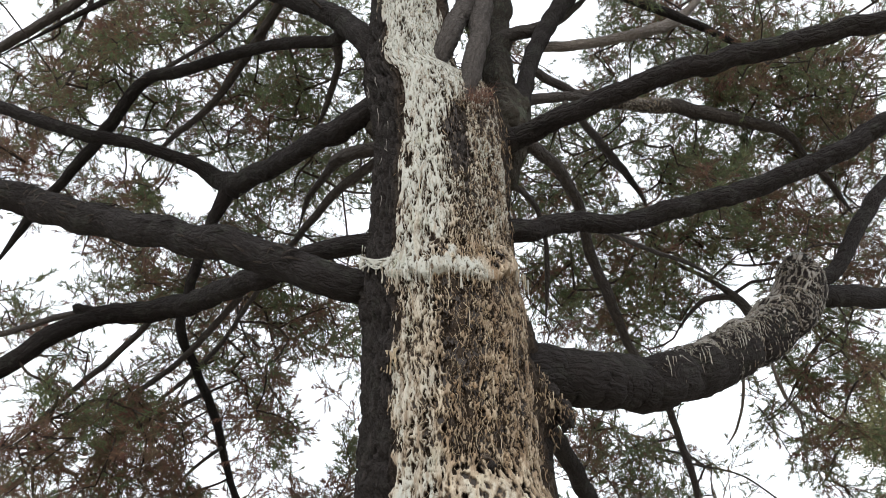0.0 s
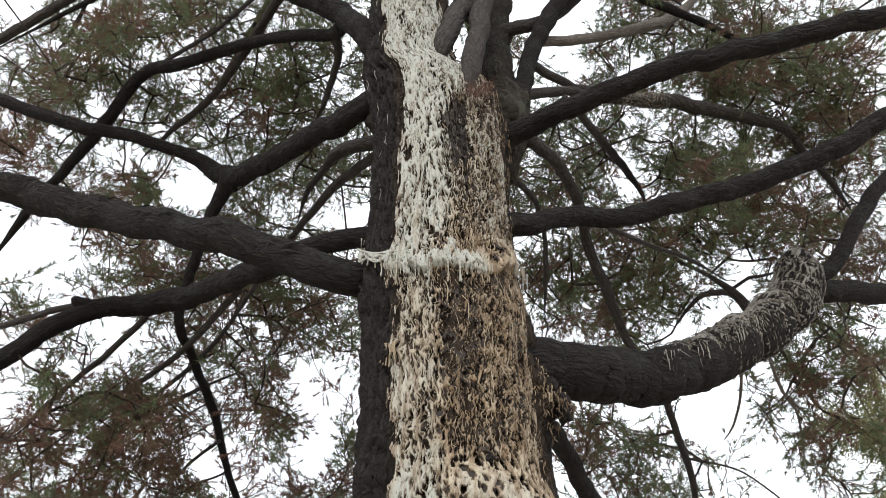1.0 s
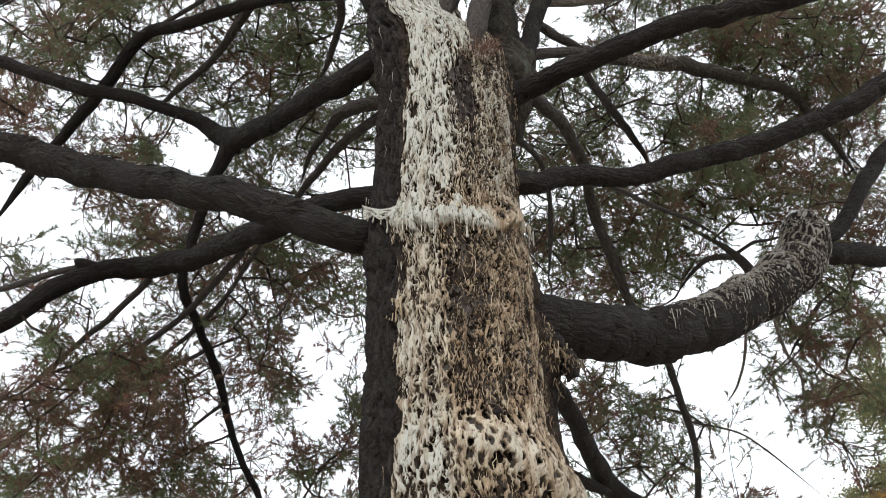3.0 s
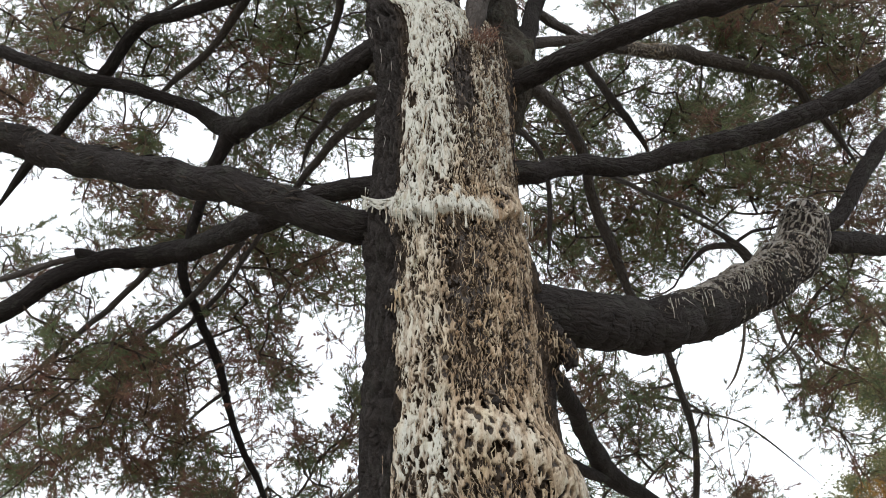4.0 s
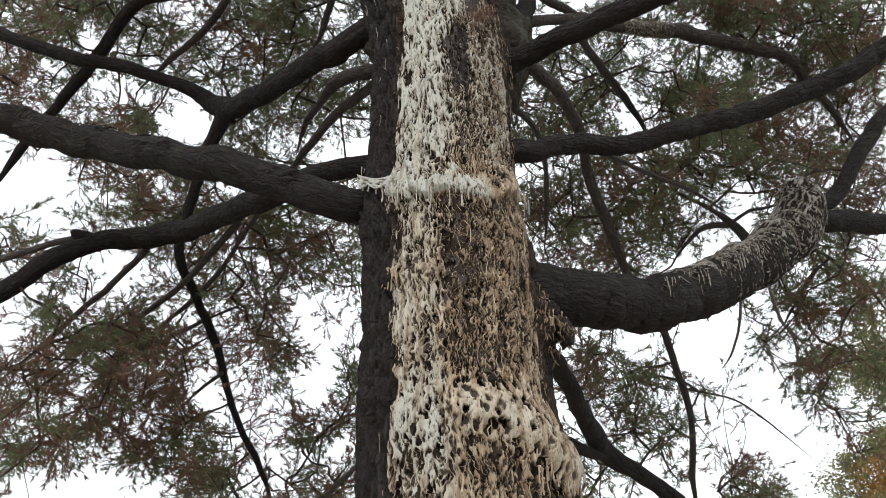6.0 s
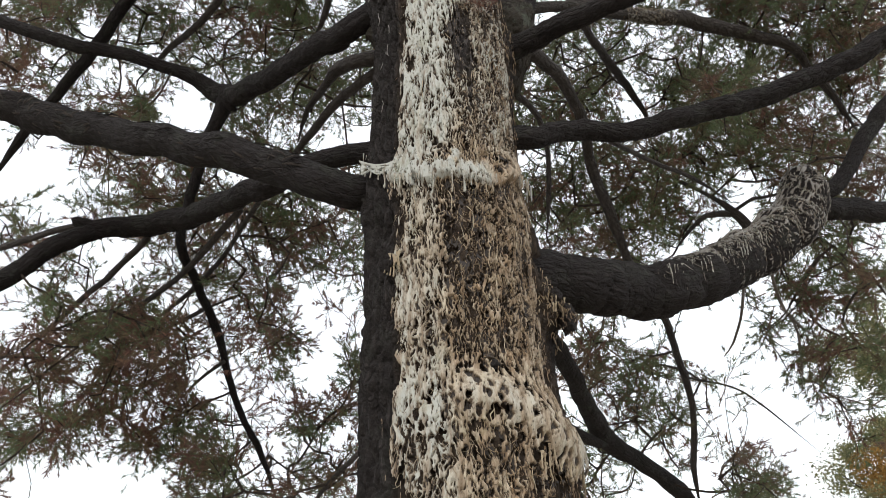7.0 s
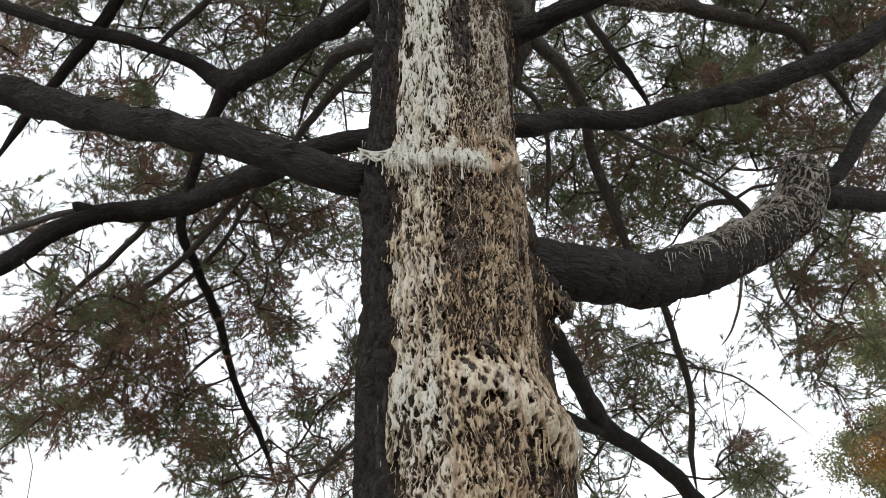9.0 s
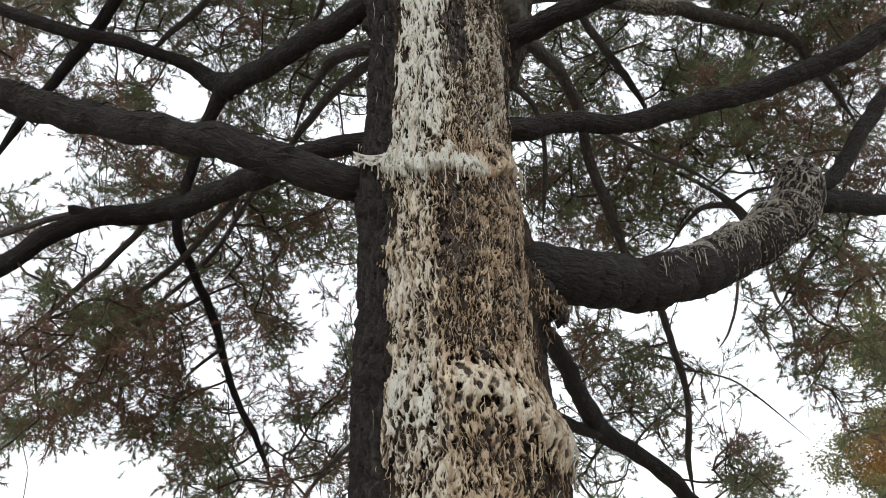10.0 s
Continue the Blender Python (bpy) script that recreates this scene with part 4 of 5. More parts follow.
def ray(a, e):
    a, e = radians(a), radians(e)
    return np.array([math.cos(e) * math.sin(a), math.cos(e) * math.cos(a), math.sin(e)])


def crown_points():
    """Places in the crown north of the trunk: clumps of branchlets, and a thin even scatter between them."""
    out, dry = [], []
    for group in (WEST_LOW, WEST_HIGH, WEST_TOP, EAST_HIGH, EAST_MID, EAST_LOW):
        for a0, e0, wide, brown in group:
            far = rng.uniform(5.4, 7.6) if e0 < 24 else rng.uniform(6.0, 8.6)
            for _ in range(int((0.7 if group is EAST_LOW else 1.0) * CLUMP * (wide * far / 16) ** 2) + 3):
                for attempt in range(12):
                    off = np.clip(rng.normal(size=2) * 0.74, -1.6, 1.6) * wide
                    p = EYE + ray(a0 + off[0] / math.cos(radians(e0)), e0 + off[1]) * (far + rng.normal() * 0.04 * wide * far / 2 + 0.15 * attempt)
                    if math.hypot(p[0], p[1] - 3.45) > 0.75 and not before_limb(p, 0.03) and not in_opening(p):
                        out.append(p)
                        dry.append(brown)
                        break
    step = 1.5
    for a0 in np.arange(-37, 37, step):
        for e0 in np.arange(5, 57, step):
            if abs(a0) > 31.5 + 0.22 * max(0, e0 - 20):
                continue
            full = 1.6 if e0 > 24 else 0.9
            if abs(a0) > 22 and e0 > 33:
                full = 1.9
            if a0 > 24 and e0 < 17 or abs(a0) < 5 and e0 < 38:
                full = 0.3
            full *= max(0.2, 1 + 1.5 * noise.noise(Vector((a0 / 5.5, e0 / 4.5, 3.7))))
            for _ in range(int(full + rng.random())):
                a, e = a0 + rng.uniform(0, step), e0 + rng.uniform(0, step)
                for attempt in range(10):
                    p = EYE + ray(a, e) * (rng.uniform(5.4, 8.0) if e < 24 else rng.uniform(5.2, 9.5))
                    off = math.hypot(p[0], p[1] - 3.45)
                    if off < 0.8 or off > 6.6 or before_limb(p) or rng.random() > 0.80 + 1.5 * noise.noise(Vector(p) * 1.3):
                        continue
                    if not in_opening(p):
                        out.append(p)
                        dry.append(-1.0)
                    break
    return out, dry


CLUMP = 19
targets, browning = crown_points()
for _ in range(110):
    a, z = rng.uniform(0, 2 * np.pi), rng.uniform(5.5, 13.5)
    reach = 5.2 * (1 - (z - 5.5) / 9.5) * math.sqrt(rng.uniform(0.15, 1))
    p = np.array([reach * math.cos(a), 3.5 + reach * math.sin(a), z])
    if p[1] > 1.0 and (in_opening(p) or before_limb(p)):
        continue
    targets.append(p)
    browning.append(-1.0)
targets = np.array(targets)

nodes = np.vstack([ln[max(2, len(ln) // 5)::2, :3] for ln in LINES if ln[:, 3].max() > 0.0165])
first = np.array([np.min(np.sum((nodes - p) ** 2, axis=1)) for p in targets])
sprays = []
P = np.zeros((len(nodes) + 4 * len(targets), 3))
P[:len(nodes)] = nodes
count = len(nodes)
up = np.full(len(P), -1)
for k in np.argsort(first):
    p = targets[k]
    d = np.sqrt(np.sum((P[:count] - p) ** 2, axis=1))
    i = int(np.argmin(d))
    a = P[i].copy()
    # two bends on the way, sagging a little
    prev = i
    steps = 1 if d[i] < 0.25 else 3
    bend = rng.normal(size=3) * 0.10 * d[i]
    for q in range(1, steps + 1):
        f_ = q / steps
        pos = a + (p - a) * f_ + bend * math.sin(math.pi * f_) - np.array([0, 0, 0.05 * d[i] * math.sin(math.pi * f_)])
        P[count] = pos
        up[count] = prev
        prev = count
        count += 1
    way = (p - a) / (d[i] + 1e-6) + 0.5 * np.array([p[0], p[1] - 3.45, 0]) / (math.hypot(p[0], p[1] - 3.45) + 0.1) + rng.normal(size=3) * 0.35
    sprays.append((p, way / np.linalg.norm(way), prev, browning[k]))
load = np.zeros(count)
for _, _, i, _ in sprays:
    load[i] += 1
for i in range(count - 1, -1, -1):
    if up[i] >= 0:
        load[up[i]] += load[i]
twigs = []
for i in range(count):
    j = up[i]
    if j >= 0:
        rb = min(0.010, 0.0024 * math.sqrt(load[i]) + 0.001)
        ra = min(0.011, 0.0024 * math.sqrt(load[j]) + 0.001) if up[j] >= 0 else rb * 1.15
        twigs.append(stick(P[j], P[i], ra, rb))
tw = np.vstack(twigs)
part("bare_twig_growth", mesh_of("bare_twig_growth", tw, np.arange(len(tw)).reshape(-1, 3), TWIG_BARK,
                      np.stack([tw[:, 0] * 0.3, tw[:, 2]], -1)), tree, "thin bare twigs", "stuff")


def turn_to(way, roll):
    x = Vector(way).normalized()
    y = Vector((0, 0, 1)).cross(x)
    y = y.normalized() if y.length > 0.05 else Vector((0, 1, 0))
    z = x.cross(y)
    m = Matrix((x, y, z)).transposed()
    return m @ Matrix.Rotation(roll, 3, 'X')


def dryness(p):
    n = noise.noise(Vector(p) * 0.8) * 0.5 + 0.5
    want = 0.22
    if p[0] < -0.5 and p[2] < 5.0:
        want = 0.95
    elif p[0] < -1.2:
        want = 0.45
    elif p[0] > 0.3 and p[2] < 4.2:
        want = 0.55
    elif p[0] > 1.2 and p[2] > 4.6:
        want = 0.42
    return rng.random() < want * (0.35 + 1.3 * n)


by_near = np.argsort([np.linalg.norm(p - np.array([0, 0, 1.55])) for p, _, _, _ in sprays])
rest_v, rest_t = [], []
for rank, k in enumerate(by_near):
    p, way, _, brown = sprays[k]
    dry = dryness(p) if brown < 0 else rng.random() < brown
    pool, meshes = (DRY, DRY_MESH) if dry else (GREEN, GREEN_MESH)
    pick = int(rng.integers(len(pool)))
    rot = turn_to(way, rng.uniform(-0.7, 0.7))
    size = rng.uniform(0.8, 1.25)
    if rank < 300:
        ob = part("needle_spray", meshes[pick], tree, "dry reddish-brown needles" if dry else "green needles")
        ob.matrix_basis = Matrix.Translation(p) @ rot.to_4x4() @ Matrix.Scale(size, 4)
    else:
        v, tone = pool[pick]
        rest_v.append(v @ np.array(rot).T * size + p)
        rest_t.append(tone)
rv = np.vstack(rest_v)
part("needle_foliage", mesh_of("needle_foliage", rv, np.arange(len(rv)).reshape(-1, 3), NEEDLES,
                               values={"dry": np.concatenate(rest_t)}, smooth=False),
     tree, "green and rust-brown needle foliage", "stuff")


# ---------------------------------------------------------------- resin that hangs, runs and crusts
def drip_mesh(seed):
    """A hanging drop of hardened resin, one metre long, pointing down from its root."""
    r = np.random.default_rng(seed)
    q = np.array([-0.04, 0.0, 0.15, 0.4, 0.7, 0.88, 0.97])
    w = np.array([0.11, 0.10, 0.07, 0.052, 0.045, 0.065, 0.03])
    line = np.stack([0.03 * np.sin(q * 5 + seed), 0.03 * np.cos(q * 4 + seed), -q, w * r.uniform(0.85, 1.15, 7)], -1)
    V, F, uv = tube(line, 7)
    return mesh_of("resin_drip", V, F, RESIN, uv, {"thin": np.full(len(V), 0.15), "aged": np.full(len(V), 0.3)})


DRIPS = [drip_mesh(s) for s in range(6)]
DRIPS_TAN = [d.copy() for d in DRIPS]
for d in DRIPS_TAN:
    d.materials[0] = RESIN_TAN


def drip(at, length, parent, fat=1.0, tan=False):
    ob = part("resin_drip", (DRIPS_TAN if tan else DRIPS)[int(rng.integers(6))], parent)
    k = fat * (0.05 + 0.35 * length) / max(length, 0.01)
    ob.matrix_basis = Matrix.Translation(Vector(at)) @ Matrix.Rotation(rng.uniform(0, 6.28), 4, 'Z') @ Matrix.Diagonal((length * k, length * k, length, 1))
    return ob


for k in range(44):
    th = rng.uniform(-0.6, 1.3)
    at = 3.458 + 0.115 * float(soft(np.float64(th), 0.25, 1.15)) + 0.05 * float(soft(np.float64(-th), 0.3, 0.8))
    drip(on_trunk(np.float64(th), np.float64(at), 0.046 + rng.uniform(-0.014, 0.01)), rng.choice([0.014, 0.02, 0.03, 0.045, 0.06, 0.08, 0.11]), trunk, 0.62, th > 0.55 and k % 2 == 0)
for _ in range(12):
    th = rng.uniform(-0.72, -0.5)
    drip(on_trunk(np.float64(th), np.float64(rng.uniform(3.03, 3.09)), 0.02), rng.uniform(0.03, 0.07), trunk, 0.9, True)
for _ in range(12):
    th = rng.uniform(1.1, 1.5)
    z = rng.uniform(2.84, 3.03)
    drip(on_trunk(np.float64(th), np.float64(z), rng.uniform(0.01, 0.04)), rng.uniform(0.03, 0.08), trunk, 0.7, True)
for _ in range(26):
    th = rng.uniform(0.6, 1.4)
    drip(on_trunk(np.float64(th), np.float64(rng.uniform(2.2, 2.34)), 0.006), rng.uniform(0.03, 0.09), trunk, 1.0, True)


def strand(th, z0, length, r, parent, material, out=0.012):
    """A run of resin that clings to the trunk."""
    n = max(4, int(length / 0.02))
    z = np.linspace(z0, z0 - length, n)
    a = th + 0.13 * (fbm(z / 0.05, z * 0 + th * 50, 3, 5) - 0.5)
    p = on_trunk(a, z, out)
    w = r * (0.7 + 0.7 * vnoise(z / 0.03, z * 0 + th * 31, 8)) * np.minimum(1, np.linspace(0.3, 5, n)[::-1])
    V, F, uv = tube(np.concatenate([p, w[:, None]], 1), 6)
    return part("resin_strand", mesh_of("resin_strand", V, F, material, uv, {"thin": np.full(len(V), 0.1)}), parent)


for k in range(70):
    z = rng.uniform(2.0, 4.3)
    th = rng.uniform(-0.55, 0.95) if rng.random() < 0.35 else rng.uniform(0.15, 0.95)
    strand(th, z, rng.uniform(0.04, 0.15), rng.uniform(0.0010, 0.0020), trunk, RESIN_TAN, rng.uniform(0.004, 0.016))

for k in range(12):
    strand(rng.uniform(-1.30, -0.75), rng.uniform(4.0, 5.2), rng.uniform(0.03, 0.11), rng.uniform(0.0010, 0.0019), trunk, RESIN_GREY, 0.012)


def shreds(P0, way, out, length, r, thin, aged, material, parent, label):
    """Very many small strings of hardened resin lying on a surface, as one mesh."""
    n = len(P0)
    q = np.array([0.0, 0.35, 0.7, 1.0])
    side = np.cross(way, out)
    bow = rng.uniform(-0.15, 0.5, (n, 1, 1)) * np.sin(np.pi * q)[None, :, None] * 0.25
    sway = rng.normal(size=(n, 1, 1)) * (q * q - 0.6 * q)[None, :, None] * 1.1
    C = P0[:, None] + length[:, None, None] * (way[:, None] * q[None, :, None] + out[:, None] * bow + side[:, None] * sway)
    R_ = r[:, None] * np.array([0.8, 1.0, 0.85, 0.35])[None]
    ring = np.stack([np.cos([0, 2.1, 4.2]), np.sin([0, 2.1, 4.2])], -1)
    V = C[:, :, None] + R_[..., None, None] * (ring[:, 0][None, None, :, None] * side[:, None, None] + ring[:, 1][None, None, :, None] * out[:, None, None])
    f = []
    for i in range(3):
        for j in range(3):
            f.append([i * 3 + j, i * 3 + (j + 1) % 3, (i + 1) * 3 + (j + 1) % 3, (i + 1) * 3 + j])
    F = (np.arange(n)[:, None, None] * 12 + np.array(f)[None]).reshape(-1, 4)
    return part("resin_fibre", mesh_of("resin_fibre", V.reshape(-1, 3), F, material, np.zeros((n * 12, 2)),
                                        {"thin": np.repeat(thin, 12), "aged": np.repeat(aged, 12)}), parent, label, "stuff")


def right_edge(z):
    return np.interp(z, [2.1, 2.35, 2.5, 2.75, 3.3, 3.5, 4.75, 5.7], [1.1, 1.35, 1.05, 0.95, 1.0, 1.35, 1.25, 0.75])


n_ = 5200
th = np.where(rng.random(n_) < 0.75, rng.uniform(0.0, 1.3, n_), rng.uniform(-0.62, 0.3, n_))
zz = rng.uniform(1.9, 5.8, n_)
lowz = 2.45 - 0.20 * soft(th, 0.1, 1.3)
keep_ = ((rng.random(n_) < 0.4) | (np.abs(th - 0.14) > 0.22) | (np.abs(zz - 3.07) > 0.36)) & (rng.random(n_) < np.where((zz > 3.5) & (th < 0.15), 0.12, np.where(zz > 4.6, 0.6, 1.0))) & (rng.random(n_) < np.where((zz > lowz - 0.02) & (zz < lowz + 0.2) & (th > 0), 0.25, 1.0)) & ~((np.abs(th - 0.33) < 0.22) & (np.abs(zz - 4.30) < 0.22)) & (th < right_edge(zz)) & ((rng.random(n_) < 0.35) | (np.abs(zz - lowz - 0.05) > 0.2)) & ((zz < 4.9) | (th < 0.6))
th, zz = th[keep_], zz[keep_]
n_ = len(th)
pp = on_trunk(th, zz, rng.uniform(0.002, 0.012, n_))
out_ = np.stack([np.sin(th), -np.cos(th), 0 * th], -1)
way_ = np.stack([0.8 * rng.normal(size=n_), 0 * th, -np.ones(n_)], -1)
way_ -= out_ * np.sum(way_ * out_, 1)[:, None]
way_ /= np.linalg.norm(way_, axis=1)[:, None]
shreds(pp, way_, out_, rng.uniform(0.012, 0.040, n_), rng.uniform(0.0009, 0.0021, n_), rng.choice([0.0, 0.2, 0.5, 0.9], n_) * np.where(th < 0.0, 0.5, 1.0),
       np.clip(0.8 * soft(th, -0.1, 0.4) - 0.4 * soft(zz, 4.2, 5.0) + 0.3 * rng.random(n_), 0, 1), RESIN_TAN, trunk, "stringy shreds of tan and brown resin")

# the web of resin between the ledge and the limb beside it
qa, sa = np.meshgrid(np.linspace(0, 1, 70), np.linspace(0, 1, 44))
top_a, top_b = on_trunk(np.float64(-0.42), np.float64(3.60), 0.014), np.array([-0.412, 3.27, 3.69])
low_a, low_b = on_trunk(np.float64(-0.36), np.float64(3.415), 0.03), np.array([-0.400, 3.26, 3.625])
sag = np.sin(np.pi * qa)
T_ = top_a + (top_b - top_a) * qa[..., None] - np.array([0, 0.01, 0.045]) * sag[..., None]
B_ = low_a + (low_b - low_a) * qa[..., None] + np.array([0, 0, 0.030]) * (sag - 0.8 * np.abs(np.cos(qa * 9.4)) * soft(qa, 0, 0.1))[..., None]
G_ = T_ + (B_ - T_) * sa[..., None]
dw, ow = cells(qa * 6.0 + 0.6 * vnoise(qa * 5, sa * 3, 3), sa * 3.2, 12)
solid = dw - 0.12 - 0.45 * (ow - 0.55) * soft(qa, 0.1, 0.4) + 0.6 * soft(0.22 - sa, 0, 0.2) + 0.5 * soft(0.12 - qa, 0, 0.12) + 0.4 * soft(sa, 0.86, 1.0)
puff = 0.003 + 0.014 * soft(solid, 0.0, 0.35) * (1 - 0.6 * qa)
for wall in (-1, 1):
    W_ = G_ + np.array([0.2, 0.9, 0.35]) * (wall * puff)[..., None]
    kw = solid > 0
    Qw = sheet(W_)[(kw[:-1, :-1].astype(int) + kw[1:, :-1] + kw[:-1, 1:] + kw[1:, 1:]) >= 3]
    part("resin_web", mesh_of("resin_web", W_.reshape(-1, 3), Qw, RESIN, np.stack([qa, sa], -1).reshape(-1, 2),
                              {"thin": 0.3 * (1 - soft(solid, 0, 0.1)).ravel(), "aged": np.zeros(qa.size)}), trunk)
for k, (q, ln) in enumerate([(0.12, 0.03), (0.28, 0.075), (0.36, 0.035), (0.55, 0.10), (0.66, 0.04), (0.82, 0.05), (0.93, 0.03)]):
    drip(B_[-1, int(q * 69)] + [0, 0, 0.012], ln, trunk, 1.2)
for k in range(6):
    drip((-0.435 + 0.012 * k, 3.62 + 0.01 * k, 3.985 + rng.uniform(-0.02, 0.03)), rng.choice([0.03, 0.05, 0.08, 0.11]), low_left, 0.5)


def burl(th, z, size, squash, material, seed, parent):
    """A lumpy outgrowth of the trunk, wrapped in old resin."""
    bm = bmesh.new()
    bmesh.ops.create_icosphere(bm, subdivisions=4, radius=1.0)
    c = on_trunk(np.float64(th), np.float64(z), size * 0.35)
    for v in bm.verts:
        n = noise.fractal(v.co * 1.7 + Vector((seed, 0, 0)), 1.0, 2.0, 4)
        n += 0.5 * abs(noise.noise(Vector((v.co.x * 5 + seed, v.co.y * 5, v.co.z * 1.6))))
        v.co = Vector((v.co.x, v.co.y, v.co.z * squash)) * size * (0.8 + 0.35 * n) + Vector(c)
    me = bpy.data.meshes.new("burl")
    bm.to_mesh(me)
    bm.free()
    me.materials.append(material)
    for poly in me.polygons:
        poly.use_smooth = True
    for key, value in (("thin", 0.85), ("aged", 1.0)):
        me.attributes.new(key, 'FLOAT', 'POINT').data.foreach_set("value", np.full(len(me.vertices), value, np.float32))
    return part("burl", me, parent)


burl(1.36, 2.90, 0.046, 1.7, BARK, 3, trunk)
burl(1.25, 2.99, 0.032, 1.5, BARK, 8, trunk)
burl(-0.66, 3.05, 0.030, 1.5, BARK, 5, trunk)
burl(0.27, 2.605, 0.022, 0.7, RESIN, 6, trunk)
# Dark bark lump in place of the shaded hollow under the pale knob.
burl(0.31, 2.575, 0.020, 1.2, BARK, 7, trunk)

bth, bz = 1.36 + 0.16 * rng.normal(size=420), 2.94 + 0.065 * rng.normal(size=420)
bout = np.stack([np.sin(bth), -np.cos(bth), 0 * bth], -1)
bway = np.stack([0.5 * rng.normal(size=420), 0.5 * rng.normal(size=420), -np.ones(420)], -1)
bway /= np.linalg.norm(bway, axis=1)[:, None]
shreds(on_trunk(bth, bz, 0.012 + 0.05 * np.exp(-((bz - 2.90) / 0.05) ** 2 - ((bth - 1.36) / 0.14) ** 2)), bway, bout, rng.uniform(0.010, 0.036, 420),
       rng.uniform(0.0018, 0.0042, 420), rng.choice([0.0, 0.4, 0.8], 420), rng.random(420) * 0.6 + 0.4, RESIN_TAN, trunk, "tangled tan resin round a burl")

def collar(at, size, squash, seed, parent):
    """A lumpy swelling of bark where several limbs meet."""
    bm = bmesh.new()
    bmesh.ops.create_icosphere(bm, subdivisions=5, radius=1.0)
    for v in bm.verts:
        n = noise.fractal(v.co * 1.4 + Vector((seed, 2, 0)), 1.0, 2.0, 5)
        n += 0.25 * noise.noise(v.co * 9) + 0.16 * noise.noise(v.co * 24)
        v.co = Vector((v.co.x, v.co.y, v.co.z * squash)) * size * (0.85 + 0.3 * n) + Vector(at)
    me = bpy.data.meshes.new("collar")
    bm.to_mesh(me)
    bm.free()
    me.materials.append(MOSSY_BARK)
    for poly in me.polygons:
        poly.use_smooth = True
    return part("collar", me, parent, "swollen mossy bark where limbs meet")


collar((0.33, 3.64, 4.80), 0.15, 1.4, 1, tree)
collar((0.46, 3.78, 5.05), 0.12, 1.4, 4, tree)
collar((-0.36, 3.60, 4.86), 0.12, 1.5, 7, tree)
collar((0.38, 3.50, 3.16), 0.15, 1.1, 9, tree)

# dead needles caught in the fork beside the front limb
litter = np.vstack([tuft(np.array([0.20 + rng.normal() * 0.035, 3.13 + rng.normal() * 0.02, 4.60 + rng.uniform(-0.05, 0.04)]),
                         np.array([rng.normal(), rng.normal() - 0.5, rng.normal() * 0.6 + 0.2]), 6, 0.07, 0.003) for _ in range(45)])
part("needle_litter", mesh_of("needle_litter", litter, np.arange(len(litter)).reshape(-1, 3), NEEDLES,
                              values={"dry": np.full(len(litter), 1.0)}, smooth=False), tree, "rust-orange dead needles caught in a fork", "stuff")


def limb_crust(line, seed, rough, around, start, stop, cover_at, parent, label):
    """A resin crust on a stretch of a limb; cover_at(along from 0 to 1, angle from the top) is its fullness."""
    along = np.concatenate([[0], np.cumsum(np.linalg.norm(np.diff(line[:, :3], axis=0), axis=1))])
    s = np.arange(start * along[-1], stop * along[-1], 0.006)
    fine = np.stack([np.interp(s, along, line[:, k]) for k in range(4)], 1)
    _, u0, v0 = frames_along(line)
    u = np.stack([np.interp(s, along, u0[:, k]) for k in range(3)], 1)
    v = np.stack([np.interp(s, along, v0[:, k]) for k in range(3)], 1)
    A, S_ = np.meshgrid(np.linspace(-np.pi, np.pi, around), s)
    x = A * 0.14
    da, oa = cells(S_ / 0.012 + 0.3 * fbm(x / 0.05, S_ / 0.05, 2, seed), x / 0.020, seed + 1)
    db, ob_ = cells(S_ / 0.012, x / 0.018, seed + 2)
    h_ = 0.8 * (da - 0.42 - 0.3 * (oa - 0.5)) + 0.6 * (db - 0.45) + 0.25 * (fbm(x / 0.08, S_ / 0.10, 3, seed + 3) - 0.5) + 0.9 * (fbm(x / 0.022, S_ / 0.011, 4, seed + 6) - 0.5) + cover_at(S_ / along[-1], A)
    r = fine[:, 3][:, None] * knobbly(np.where(A < 0, A + 2 * np.pi, A), S_, rough, seed) + 0.002 + 0.009 * soft(h_, 0, 0.45)
    V = fine[:, None, :3] + r[..., None] * (np.cos(A)[..., None] * u[:, None] + np.sin(A)[..., None] * v[:, None])
    kp = h_ > 0
    Q_ = sheet(V)[(kp[:-1, :-1].astype(int) + kp[1:, :-1] + kp[:-1, 1:] + kp[1:, 1:]) >= 3]
    us = np.unique(Q_)
    ix = np.zeros(V.shape[0] * V.shape[1], np.int64)
    ix[us] = np.arange(len(us))
    return part("resin_crust", mesh_of("resin_crust", V.reshape(-1, 3)[us], ix[Q_], RESIN_GREY, np.stack([x, S_], -1).reshape(-1, 2)[us],
                                       {"thin": (1 - soft(h_, 0, 0.25)).ravel()[us], "aged": np.full(len(us), 0.2)}), parent, label)


def heavy_cover(q, a):
    full = soft(q, 0.60, 0.80)
    top = np.cos(a)
    return -0.50 + 0.46 * full + (0.75 - 0.6 * full) * soft(top, 0.2, 1.0) * soft(q, 0.36, 0.52)


limb_crust(heavy_line, 200 + LIMB_SEED["heavy"], 0.12, 190, 0.35, 0.995, heavy_cover, heavy, "greyish white crust of resin")
limb_crust(marked_line, 200 + LIMB_SEED["marked"], 0.16, 60, 0.29, 0.42, lambda q, a: 0.12 + 0 * q, marked, "pale flaking resin")

hn = len(heavy_line)
